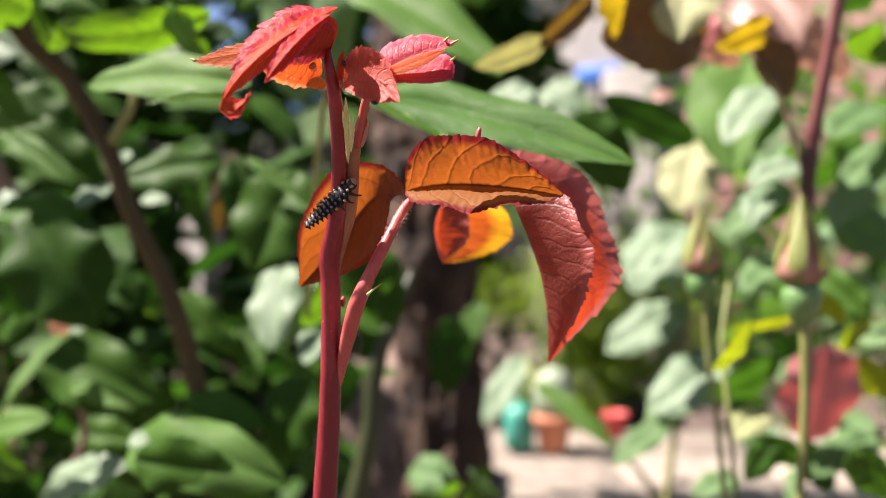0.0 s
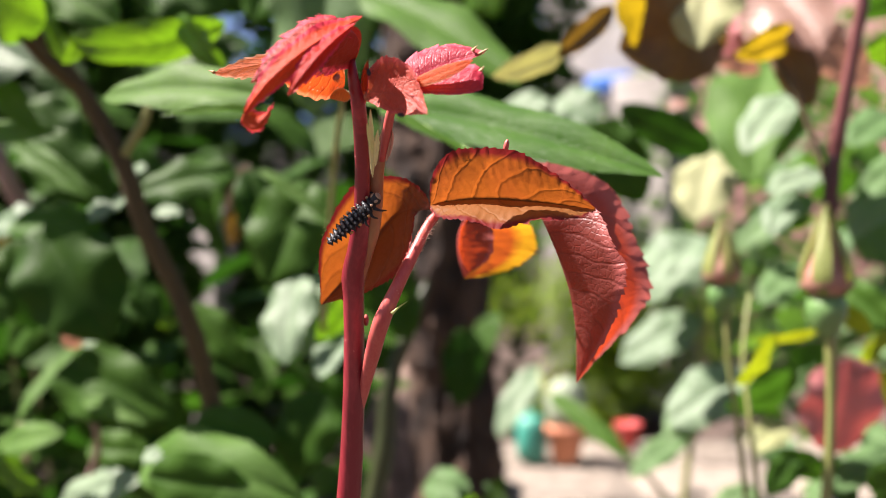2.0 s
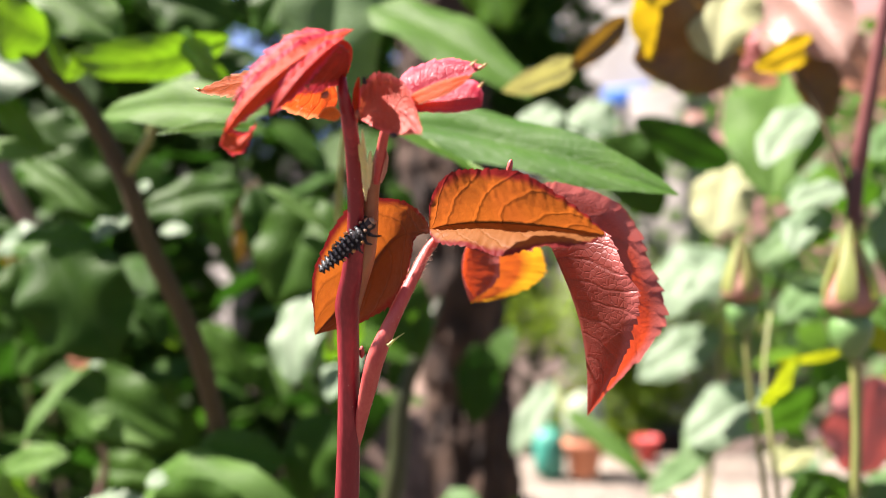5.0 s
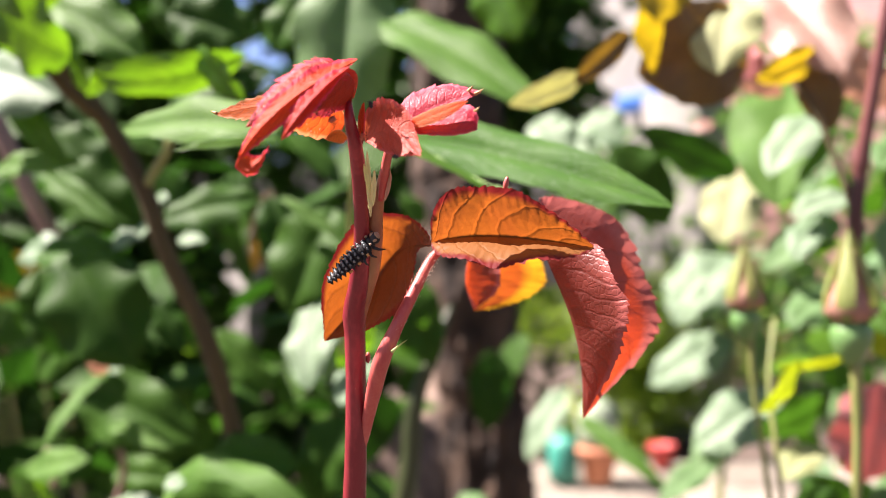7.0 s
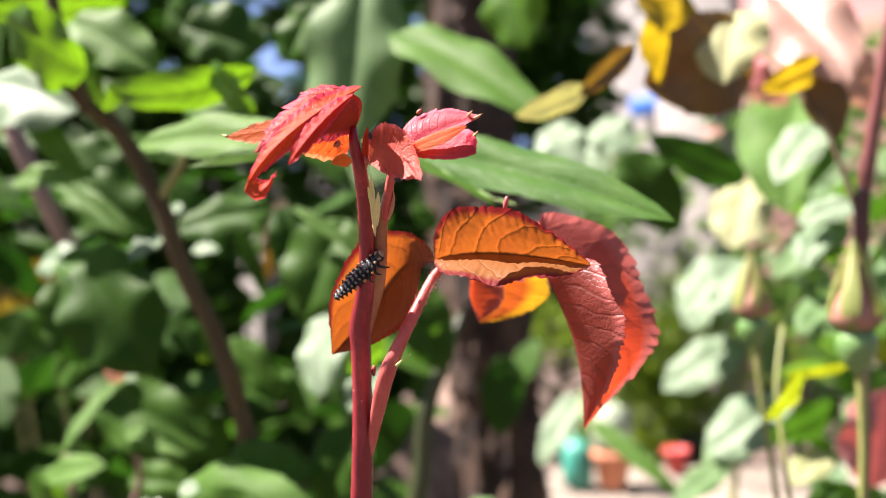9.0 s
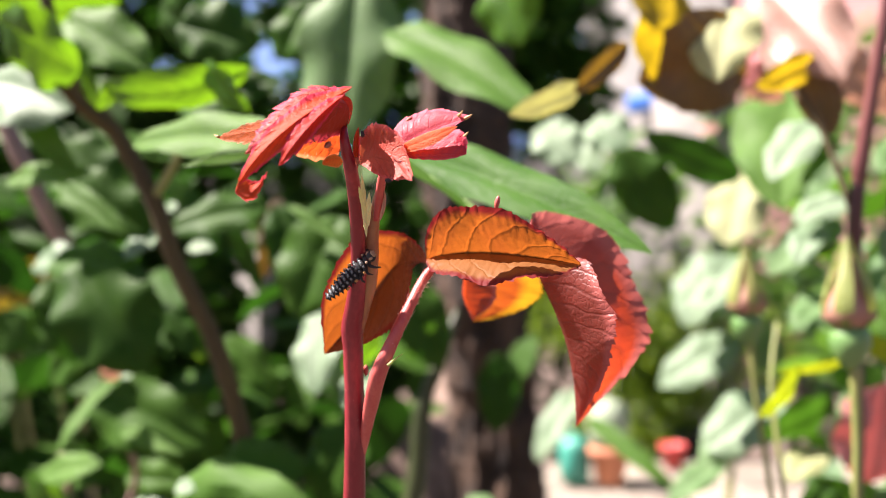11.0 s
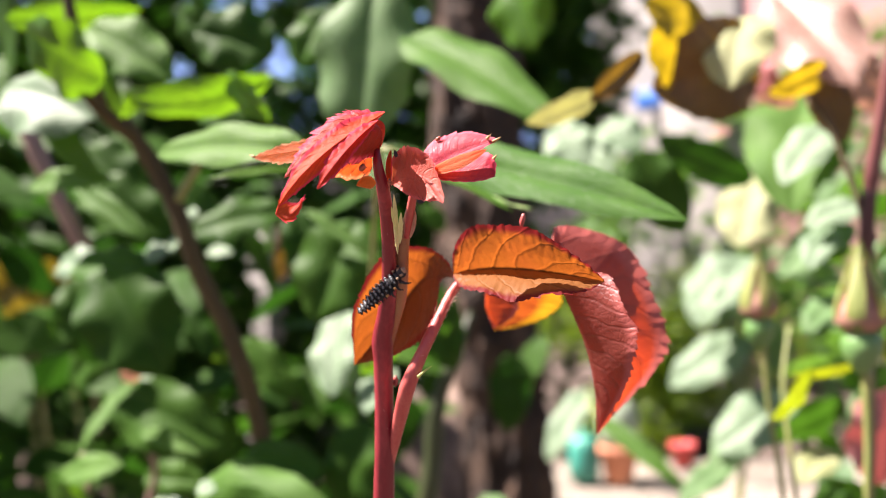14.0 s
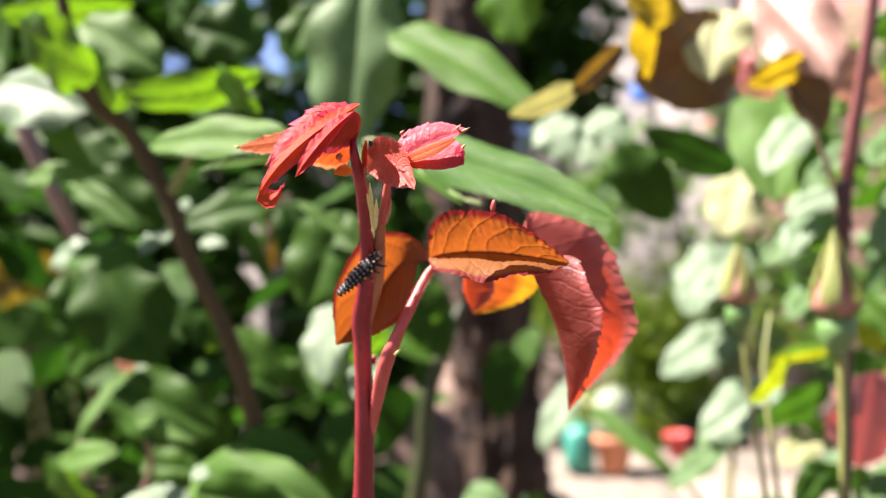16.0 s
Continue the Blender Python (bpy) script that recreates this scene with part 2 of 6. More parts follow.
M = {
    "young": leaf_material("young_orange_leaf", (0.22, 0.085, 0.024), (0.27, 0.112, 0.034), (0.44, 0.125, 0.012), (0.33, 0.075, 0.012), shine=0.5, thin=0.55, edge=(0.17, 0.014, 0.014), veins=6.0, grain=420.0, relief=0.3, gloss=0.3, net_deep=0.3),
    "ruddy": leaf_material("young_ruddy_leaf", (0.060, 0.030, 0.028), (0.085, 0.038, 0.034), (0.78, 0.20, 0.020), (0.62, 0.13, 0.020), shine=0.5, thin=0.19, edge=(0.17, 0.014, 0.014), veins=6.0, grain=420.0, relief=0.3, gloss=0.3, net_deep=0.3, spot=(0.30, 0.12, 0.01)),
    "crimson": leaf_material("young_crimson_leaf", (0.150, 0.034, 0.028), (0.20, 0.050, 0.040), (0.66, 0.085, 0.016), (0.56, 0.050, 0.011), shine=0.43, thin=0.5, edge=(0.40, 0.10, 0.085), veins=9.0, grain=420.0, relief=0.4, gloss=0.5, spot=(0.5, 0.14, 0.01)),
    "amber": leaf_material("young_amber_leaf", (0.22, 0.045, 0.045), (0.30, 0.07, 0.06), (0.56, 0.13, 0.009), (0.50, 0.085, 0.008), shine=0.48, thin=0.46, edge=(0.66, 0.34, 0.013), edge_at=0.76, veins=6.0, grain=420.0, relief=0.25, spot=(0.66, 0.32, 0.01)),
    "tipleaf": leaf_material("red_tip_leaf", (0.42, 0.020, 0.014), (0.46, 0.055, 0.022), (0.80, 0.10, 0.022), (0.82, 0.17, 0.030), shine=0.45, thin=0.36, edge=(0.60, 0.05, 0.09), veins=9.0, grain=900.0, relief=0.3, gloss=0.10, edge_at=0.84),
    "coral": leaf_material("coral_tip_leaf", (0.36, 0.060, 0.045), (0.46, 0.115, 0.085), (0.60, 0.09, 0.03), (0.66, 0.16, 0.05), shine=0.48, thin=0.22, edge=(0.55, 0.12, 0.11), veins=8.0, grain=900.0, relief=0.5, gloss=0.3, edge_at=0.84),
    # base and translucency lowered to stand for shade inside the hood
    "hood": leaf_material("shaded_hood_leaf", (0.27, 0.022, 0.018), (0.32, 0.045, 0.024), (0.50, 0.045, 0.014), (0.56, 0.08, 0.018), shine=0.5, thin=0.09, edge=(0.62, 0.06, 0.09), veins=9.0, grain=900.0, relief=0.45, gloss=0.2, edge_at=0.86),
    "tip_orange": leaf_material("orange_tip_leaf", (0.48, 0.105, 0.032), (0.55, 0.16, 0.05), (0.90, 0.21, 0.03), (0.90, 0.27, 0.045), shine=0.5, thin=0.66, edge=(0.62, 0.28, 0.12), veins=7.0, grain=900.0, relief=0.4, gloss=0.2),
    "tip_ember": leaf_material("ember_tip_leaf", (0.42, 0.070, 0.030), (0.48, 0.105, 0.040), (0.66, 0.080, 0.012), (0.70, 0.125, 0.016), shine=0.5, thin=0.45, edge=(0.62, 0.20, 0.08), veins=7.0, grain=900.0, relief=0.4, gloss=0.2),
    "glossy_tip": leaf_material("glossy_magenta_leaf", (0.31, 0.010, 0.034), (0.38, 0.024, 0.050), (0.85, 0.07, 0.03), (0.8, 0.12, 0.04), shine=0.42, thin=0.30, edge=(0.58, 0.08, 0.12), veins=12.0, grain=900.0, relief=0.3, gloss=0.22),
    "lime": leaf_material("backlit_lime_leaf", (0.07, 0.18, 0.02), (0.10, 0.22, 0.03), (0.10, 0.245, 0.004), (0.145, 0.295, 0.006), shine=0.35, thin=0.6, veins=8.0, grain=360.0, relief=0.3),
    "dark": leaf_material("dark_green_leaf", (0.023, 0.064, 0.008), (0.038, 0.091, 0.012), (0.02, 0.09, 0.006), (0.035, 0.13, 0.008), shine=0.48, thin=0.25, veins=8.0, grain=360.0, relief=0.3, gloss=0.09),
    # paler base stands for sky reflected on glossy green leaves
    "pale": leaf_material("painted_gloss_leaf", (0.085, 0.16, 0.06), (0.13, 0.215, 0.095), (0.12, 0.30, 0.02), (0.17, 0.36, 0.035), shine=0.52, thin=0.3, veins=8.0, grain=360.0, relief=0.3, gloss=0.12),
    "green": leaf_material("green_leaf", (0.033, 0.090, 0.010), (0.054, 0.123, 0.018), (0.052, 0.175, 0.008), (0.085, 0.23, 0.012), shine=0.48, thin=0.36, veins=8.0, grain=360.0, relief=0.3, gloss=0.11),
    "lightgreen": leaf_material("light_green_leaf", (0.09, 0.18, 0.07), (0.13, 0.23, 0.11), (0.13, 0.34, 0.02), (0.19, 0.40, 0.03), shine=0.50, thin=0.35, veins=8.0, grain=360.0, relief=0.3, gloss=0.45),
    # green leaf with the sky's sheen put into its base colour
    "pale_sheen": leaf_material("pale_sheen_leaf", (0.066, 0.145, 0.027), (0.10, 0.19, 0.048), (0.10, 0.28, 0.008), (0.15, 0.34, 0.012), shine=0.52, thin=0.38, veins=9.0, grain=360.0, relief=0.35, gloss=0.10),
    "broad": leaf_material("broad_green_leaf", (0.040, 0.105, 0.018), (0.070, 0.150, 0.030), (0.09, 0.27, 0.008), (0.14, 0.33, 0.012), shine=0.5, thin=0.36, veins=10.0, grain=260.0, relief=0.45, gloss=0.10, net_deep=1.4),
    # strong white sheen painted into the leaf's own colour
    "white_sheen": leaf_material("white_sheen_leaf", (0.14, 0.21, 0.125), (0.215, 0.295, 0.19), (0.15, 0.30, 0.06), (0.20, 0.36, 0.10), shine=0.48, thin=0.3, veins=9.0, grain=360.0, relief=0.3, gloss=0.22),
    "flower": leaf_material("yellow_petal", (0.20, 0.15, 0.012), (0.26, 0.19, 0.015), (0.24, 0.17, 0.01), (0.28, 0.2, 0.012), shine=0.5, thin=0.4, veins=4.0, grain=360.0, relief=0.2),
    "yellow": leaf_material("yellow_green_leaf", (0.22, 0.33, 0.012), (0.30, 0.37, 0.018), (0.34, 0.48, 0.005), (0.44, 0.50, 0.008), shine=0.45, thin=0.5, veins=8.0, grain=360.0, relief=0.3, gloss=0.3),
    "gold": leaf_material("golden_leaf", (0.30, 0.21, 0.012), (0.38, 0.27, 0.018), (0.46, 0.32, 0.006), (0.54, 0.38, 0.010), shine=0.45, thin=0.5, veins=8.0, grain=360.0, relief=0.3, gloss=0.3),
    "olive": leaf_material("bronze_olive_leaf", (0.075, 0.045, 0.014), (0.13, 0.075, 0.022), (0.20, 0.10, 0.006), (0.27, 0.16, 0.008), shine=0.46, thin=0.3, veins=8.0, grain=360.0, relief=0.3, gloss=0.6),
    "redleaf": leaf_material("old_red_leaf", (0.44, 0.13, 0.13), (0.55, 0.21, 0.20), (0.30, 0.035, 0.03), (0.36, 0.06, 0.05), shine=0.45, thin=0.35, veins=8.0, grain=360.0, relief=0.3),
    "cream": leaf_material("pale_leaf", (0.33, 0.36, 0.17), (0.42, 0.44, 0.24), (0.36, 0.42, 0.16), (0.42, 0.46, 0.22), shine=0.6, gloss=0.15, thin=0.45, veins=8.0, grain=360.0, relief=0.3),
    "redstem": plain_material("red_stem", (0.18, 0.009, 0.018), (0.35, 0.036, 0.046), 0.36, 210.0, 0.5, 0.0005, stretch=(1, 1, 0.25)),
    "petiole": plain_material("red_petiole", (0.38, 0.050, 0.048), (0.49, 0.115, 0.092), 0.45, 300.0, 0.6, 0.0005, stretch=(1, 1, 0.3)),
    "sidestem": plain_material("olive_red_stem", (0.22, 0.07, 0.04), (0.32, 0.15, 0.065), 0.42, 200.0, 0.3, 0.0004, stretch=(1, 1, 0.3), soft_light=0.15),
    "pinktwig": plain_material("pink_brown_twig", (0.20, 0.125, 0.105), (0.32, 0.21, 0.18), 0.5, 60.0, 0.4, 0.002, stretch=(1, 1, 0.3)),
    "tooth": plain_material("golden_tooth", (0.34, 0.17, 0.045), (0.44, 0.25, 0.075), 0.5, 900.0, 0.2, 0.0002),
    # pale glossy tint for the added bead that gives edge glints
    "rim": plain_material("glint_leaf_rim", (0.20, 0.32, 0.10), (0.34, 0.44, 0.20), 0.22, 400.0, 0.6, 0.0006),
    "hair": plain_material("pale_hair", (0.62, 0.36, 0.28), (0.72, 0.50, 0.40), 0.5, 900.0, 0.1, 0.0001),
    "stipule": leaf_material("green_stipule", (0.62, 0.70, 0.22), (0.80, 0.78, 0.40), (0.70, 0.76, 0.20), (0.80, 0.76, 0.32), shine=0.45, thin=0.45, veins=2.0, grain=900.0, relief=0.3),
    "cane": plain_material("brown_cane", (0.034, 0.022, 0.004), (0.068, 0.046, 0.009), 0.75, 60.0, 0.4, 0.002, stretch=(1, 1, 0.3)),
    "purple": plain_material("purple_cane", (0.10, 0.032, 0.034), (0.17, 0.06, 0.055), 0.4, 60.0, 0.4, 0.002, stretch=(1, 1, 0.3)),
    # darker copy of the purple cane, its shade put into the colour
    "cane_shade": plain_material("shaded_purple_cane", (0.035, 0.010, 0.014), (0.07, 0.022, 0.026), 0.45, 60.0, 0.4, 0.002, stretch=(1, 1, 0.3)),
    "greenstem": plain_material("green_cane", (0.16, 0.19, 0.05), (0.26, 0.25, 0.10), 0.45, 60.0, 0.4, 0.002, stretch=(1, 1, 0.3)),
    "darkstem": plain_material("dark_olive_cane", (0.016, 0.025, 0.005), (0.033, 0.044, 0.011), 0.5, 60.0, 0.4, 0.002, stretch=(1, 1, 0.3)),
    "hip": plain_material("green_hip", (0.08, 0.18, 0.05), (0.13, 0.24, 0.08), 0.4, 80.0, 0.3, 0.001),
    "sepal": plain_material("sepal", (0.38, 0.42, 0.14), (0.52, 0.46, 0.22), 0.5, 90.0, 0.3, 0.001),
    "petal": plain_material("pink_bud_petal", (0.27, 0.11, 0.09), (0.34, 0.19, 0.13), 0.5, 90.0, 0.3, 0.001),
    "bark": plain_material("tree_bark", (0.014, 0.0075, 0.004), (0.105, 0.058, 0.032), 0.85, 26.0, 1.0, 0.03, stretch=(1, 1, 0.7), detail=8.0),
    "soil": plain_material("soil", (0.025, 0.017, 0.012), (0.10, 0.07, 0.053), 0.95, 6.0, 1.0, 0.03, detail=8.0),
    "litter": plain_material("dry_litter", (0.040, 0.026, 0.019), (0.25, 0.175, 0.135), 0.95, 14.0, 1.0, 0.03, detail=8.0),
    "stone": plain_material("cream_stone", (0.12, 0.10, 0.078), (0.31, 0.27, 0.22), 0.8, 12.0, 0.6, 0.01, detail=8.0),
    "terracotta": plain_material("terracotta", (0.46, 0.17, 0.09), (0.58, 0.25, 0.15), 0.8, 20.0, 0.3, 0.003),
    "teal": plain_material("teal_plastic", (0.03, 0.24, 0.18), (0.06, 0.29, 0.22), 0.5, 20.0, 0.1, 0.001),
    "black": plain_material("black_planter", (0.012, 0.012, 0.014), (0.03, 0.03, 0.034), 0.5, 20.0, 0.2, 0.002),
    "render_white": plain_material("white_render", (0.27, 0.255, 0.235), (0.36, 0.345, 0.32), 0.8, 4.0, 0.3, 0.004),
    "render_pink": plain_material("pink_render", (0.40, 0.20, 0.185), (0.50, 0.27, 0.25), 0.8, 4.0, 0.3, 0.004),
    "grey": plain_material("pale_grey_concrete", (0.22, 0.205, 0.19), (0.32, 0.30, 0.28), 0.8, 6.0, 0.4, 0.006),
    "blue": plain_material("blue_paint", (0.03, 0.13, 0.45), (0.05, 0.18, 0.55), 0.5, 8.0, 0.1, 0.002),
    "cactus": plain_material("cactus", (0.20, 0.26, 0.17), (0.32, 0.36, 0.26), 0.7, 60.0, 0.6, 0.006),
    "moss": leaf_material("conifer_green", (0.12, 0.22, 0.014), (0.19, 0.30, 0.020), (0.22, 0.36, 0.010), (0.30, 0.42, 0.014), shine=0.5, thin=0.4, veins=3.0, grain=60.0, relief=0.2),
    "olive_pale": leaf_material("pale_olive_leaf", (0.29, 0.29, 0.18), (0.39, 0.39, 0.26), (0.36, 0.36, 0.06), (0.42, 0.42, 0.10), shine=0.36, thin=0.3, veins=8.0, grain=360.0, relief=0.35),
    "redleaf_pale": leaf_material("pinkish_leaf", (0.30, 0.17, 0.135), (0.40, 0.26, 0.205), (0.55, 0.22, 0.12), (0.6, 0.30, 0.2), shine=0.4, thin=0.4, veins=8.0, grain=360.0, relief=0.35),
    "redleaf_pot": plain_material("red_pot", (0.45, 0.04, 0.04), (0.55, 0.08, 0.07), 0.5, 20.0, 0.2, 0.002),
    "sepal_leaf": leaf_material("sepal_leaf", (0.19, 0.25, 0.06), (0.28, 0.30, 0.10), (0.30, 0.36, 0.04), (0.38, 0.40, 0.07), shine=0.45, thin=0.35, veins=2.0, grain=200.0, relief=0.3),
    "larva": plain_material("larva_black", (0.008, 0.008, 0.01), (0.024, 0.025, 0.028), 0.8, 900.0, 0.6, 0.0003),
    "larva_grey": plain_material("larva_grey", (0.10, 0.115, 0.122), (0.18, 0.20, 0.21), 0.5, 900.0, 0.5, 0.0003),
    "larva_orange": plain_material("larva_orange", (0.42, 0.18, 0.05), (0.50, 0.27, 0.10), 0.5, 900.0, 0.3, 0.0002),
    "larva_tan": plain_material("larva_tan", (0.26, 0.16, 0.09), (0.34, 0.23, 0.14), 0.5, 900.0, 0.3, 0.0002),
    "aphid": plain_material("aphid_brown", (0.30, 0.07, 0.04), (0.42, 0.14, 0.07), 0.4, 900.0, 0.3, 0.0002),
}


def glow_material(name, colour, strength):
    m, nt, p, out = material(name)
    e = node(nt, "ShaderNodeEmission", Strength=strength)
    e.inputs["Color"].default_value = (*colour, 1)
    nt.links.new(e.outputs[0], out.inputs[0])
    return m


M["far_sky"] = glow_material("far_blue_sky", (0.34, 0.52, 0.95), 0.31)


# ---- shapes ----
def link(name, bm, mat, parent=None, label="", smooth=True):
    me = bpy.data.meshes.new(name)
    bm.to_mesh(me)
    bm.free()
    me.materials.append(M[mat])
    if smooth:
        me.polygons.foreach_set("use_smooth", [True] * len(me.polygons))
    ob = new(name, me)
    ob.parent = parent
    if label:
        tagged(ob, label)
    return ob


def part(name, bm, mat, parent, label="", smooth=True):
    return link(name, bm, mat, parent, label, smooth)


def thing(name, at, label, category, group="", kind=""):
    ob = new(name)
    ob.location = at
    ob.empty_display_size = 0.01
    return tagged(ob, label, category, group, kind)


def bez(p, t):
    a, b, c, d = p
    s = 1 - t
    return a * (s * s * s) + b * (3 * s * s * t) + c * (3 * s * t * t) + d * (t * t * t)


def run(p, t):
    """A point at t on a smooth curve: a Bezier for four points, else a curve through all of them."""
    if len(p) == 4:
        return bez(p, t)
    n = len(p) - 1
    i = min(int(t * n), n - 1)
    s = t * n - i
    a, b, c, d = p[max(i - 1, 0)], p[i], p[i + 1], p[min(i + 2, n)]
    return b + ((c - a) * s + (a * 2 - b * 5 + c * 4 - d) * (s * s) + (b * 3 - a - c * 3 + d) * (s * s * s)) * 0.5


def blade(mid, left, right, teeth=14, bite=0.05, cup=0.0, steps=56, across=6, ripple=0.0, seed=1, at=(0, 0, 0), bm=None, crumple=0.0):
    """A leaf blade: the midrib's points and the inner ones of each margin. bite: depth of the teeth against the half width.
    crumple: how far the surface is puckered, in metres."""
    bm = bm or bmesh.new()
    layer = bm.loops.layers.uv.verify()
    rng = random.Random(seed)
    shift = Vector(at)
    mid = [Vector(p) - shift for p in mid]
    halves = [[mid[0], *[Vector(q) - shift for q in c], mid[-1]] for c in (left, right)]
    jag = [rng.uniform(0.25, 1.4) for _ in range(teeth + 4)]
    ph = rng.uniform(0, 6)
    rows, coords = [], {}
    wide = max((run(h, 0.5) - run(mid, 0.5)).length for h in halves)
    for i in range(steps + 1):
        t = i / steps
        m = run(mid, t)
        row = []
        for sign, h in ((-1, halves[0]), (1, halves[1])):
            e = run(h, t)
            out = e - m
            along = run(mid, min(1, t + 0.02)) - run(mid, max(0, t - 0.02))
            nrm = out.cross(along) * sign
            nrm = nrm.normalized() if nrm.length > 1e-12 else Vector((0, 0, 1))
            w = out.length
            k = t * teeth + (0.45 + 0.45 * math.sin(ph + t * 11)) * min(1, 5 * t)
            saw = (k % 1.0) ** 0.8 * jag[int(k)]
            e2 = e + (out.normalized() if w > 1e-9 else out) * (saw * bite * min(w, wide)) + (along.normalized() if along.length > 1e-9 else along) * (saw * bite * 0.8 * min(w, wide))
            side = []
            for j in range(1, across + 1):
                v = j / across
                p = m.lerp(e, v) if j < across else e2
                p = p + nrm * (cup * w * 4 * v * (1 - v) + ripple * w * v * v * math.sin(ph + t * 17 + sign))
                if crumple:
                    q = p * (0.45 / crumple) if crumple > 0.0002 else p * 1200
                    p = p + nrm * (crumple * v * noise.noise(q)) + out * (0.0 if w < 1e-9 else crumple * 0.6 * noise.noise(q + Vector((7, 3, 1))) / w)
                vert = bm.verts.new(p)
                coords[vert] = (t, sign * v)
                side.append(vert)
            row.append(side)
        c = bm.verts.new(m)
        coords[c] = (t, 0.0)
        rows.append(list(reversed(row[0])) + [c] + row[1])
    for a, b in zip(rows, rows[1:]):
        for k in range(len(a) - 1):
            f = bm.faces.new((a[k], a[k + 1], b[k + 1], b[k]))
            for lp in f.loops:
                lp[layer].uv = coords[lp.vert]
    return bm


def tube(points, radii, sides=12, at=(0, 0, 0), bm=None, cap=True, knots=0.0, seed=1, flat=1.0):
    """A round stem through the points, smoothly bent, with a radius at each point."""
    bm = bm or bmesh.new()
    rng = random.Random(seed)
    shift = Vector(at)
    pts = [Vector(p) - shift for p in points]
    dense, rad = [], []
    for i in range(len(pts) - 1):
        p0, p1, p2, p3 = pts[max(i - 1, 0)], pts[i], pts[i + 1], pts[min(i + 2, len(pts) - 1)]
        d1 = max((p2 - p1).length, 1e-9)
        d0, d2 = (p1 - p0).length or d1, (p3 - p2).length or d1
        q0, q2 = (p0 if i else p1 * 2 - p2), (p3 if i + 2 < len(pts) else p2 * 2 - p1)
        m1 = ((p1 - q0) / d0 * d1 + (p2 - p1) / d1 * d0) / (d0 + d1) * d1        # tangents weighed by the spacing
        m2 = ((p2 - p1) / d1 * d2 + (q2 - p2) / d2 * d1) / (d1 + d2) * d1
        for s in range(6):
            t = s / 6
            dense.append(p1 * (2 * t ** 3 - 3 * t * t + 1) + m1 * (t ** 3 - 2 * t * t + t) + p2 * (3 * t * t - 2 * t ** 3) + m2 * (t ** 3 - t * t))
            rad.append((radii[i] * (1 - t) + radii[i + 1] * t) * (1 + rng.uniform(-knots, knots)))
    dense.append(pts[-1]), rad.append(radii[-1])
    rings, ref = [], Vector((0.3, -1, 0.1))
    for i, (p, r) in enumerate(zip(dense, rad)):
        d = (dense[min(i + 1, len(dense) - 1)] - dense[max(i - 1, 0)]).normalized()
        a = (ref - d * ref.dot(d)).normalized()
        ref = a
        b = d.cross(a)
        rings.append([bm.verts.new(p + (a * (math.cos(6.2832 * k / sides) * flat) + b * math.sin(6.2832 * k / sides)) * r) for k in range(sides)])
    for a, b in zip(rings, rings[1:]):
        for k in range(sides):
            bm.faces.new((a[k], a[(k + 1) % sides], b[(k + 1) % sides], b[k]))
    if cap:
        bm.faces.new(list(reversed(rings[0]))), bm.faces.new(rings[-1])
    return bm


def ball(centre, radii, turn=(0, 0, 0), at=(0, 0, 0), bm=None, seg=16, rings=10):
    """A rounded body with three radii (x, y, z) turned by degrees."""
    bm = bm or bmesh.new()
    m = pose(*(Vector(centre) - Vector(at)), *turn) @ Matrix.Diagonal((*radii, 1))
    bmesh.ops.create_uvsphere(bm, u_segments=seg, v_segments=rings, radius=1.0, matrix=m)
    return bm


def lathe(profile, sides=28, centre=(0, 0, 0), bm=None, rough=0.0, seed=1):
    """A body of revolution: (radius, height) from the bottom up."""
    bm = bm or bmesh.new()
    rng = random.Random(seed)
    c = Vector(centre)
    rings = [[bm.verts.new(c + Vector((r * math.cos(6.2832 * k / sides), r * math.sin(6.2832 * k / sides), h)) * (1 + rng.uniform(-rough, rough))) for k in range(sides)] for r, h in profile]
    for a, b in zip(rings, rings[1:]):
        for k in range(sides):
            bm.faces.new((a[k], a[(k + 1) % sides], b[(k + 1) % sides], b[k]))
    bm.faces.new(list(reversed(rings[0]))), bm.faces.new(rings[-1])
    return bm


def box(centre, size, bevel=0.01, bm=None, turn=0.0, segments=2):
    bm2 = bmesh.new()
    bmesh.ops.create_cube(bm2, size=1.0, matrix=pose(*centre, 0, 0, turn) @ Matrix.Diagonal((*size, 1)))
    if bevel:
        bmesh.ops.bevel(bm2, geom=list(bm2.edges), offset=bevel, segments=segments, affect="EDGES", profile=0.5)
    return bm2


# facing fitted to the camera's view: halfway between camera side and sun
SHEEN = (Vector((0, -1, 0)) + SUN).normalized()


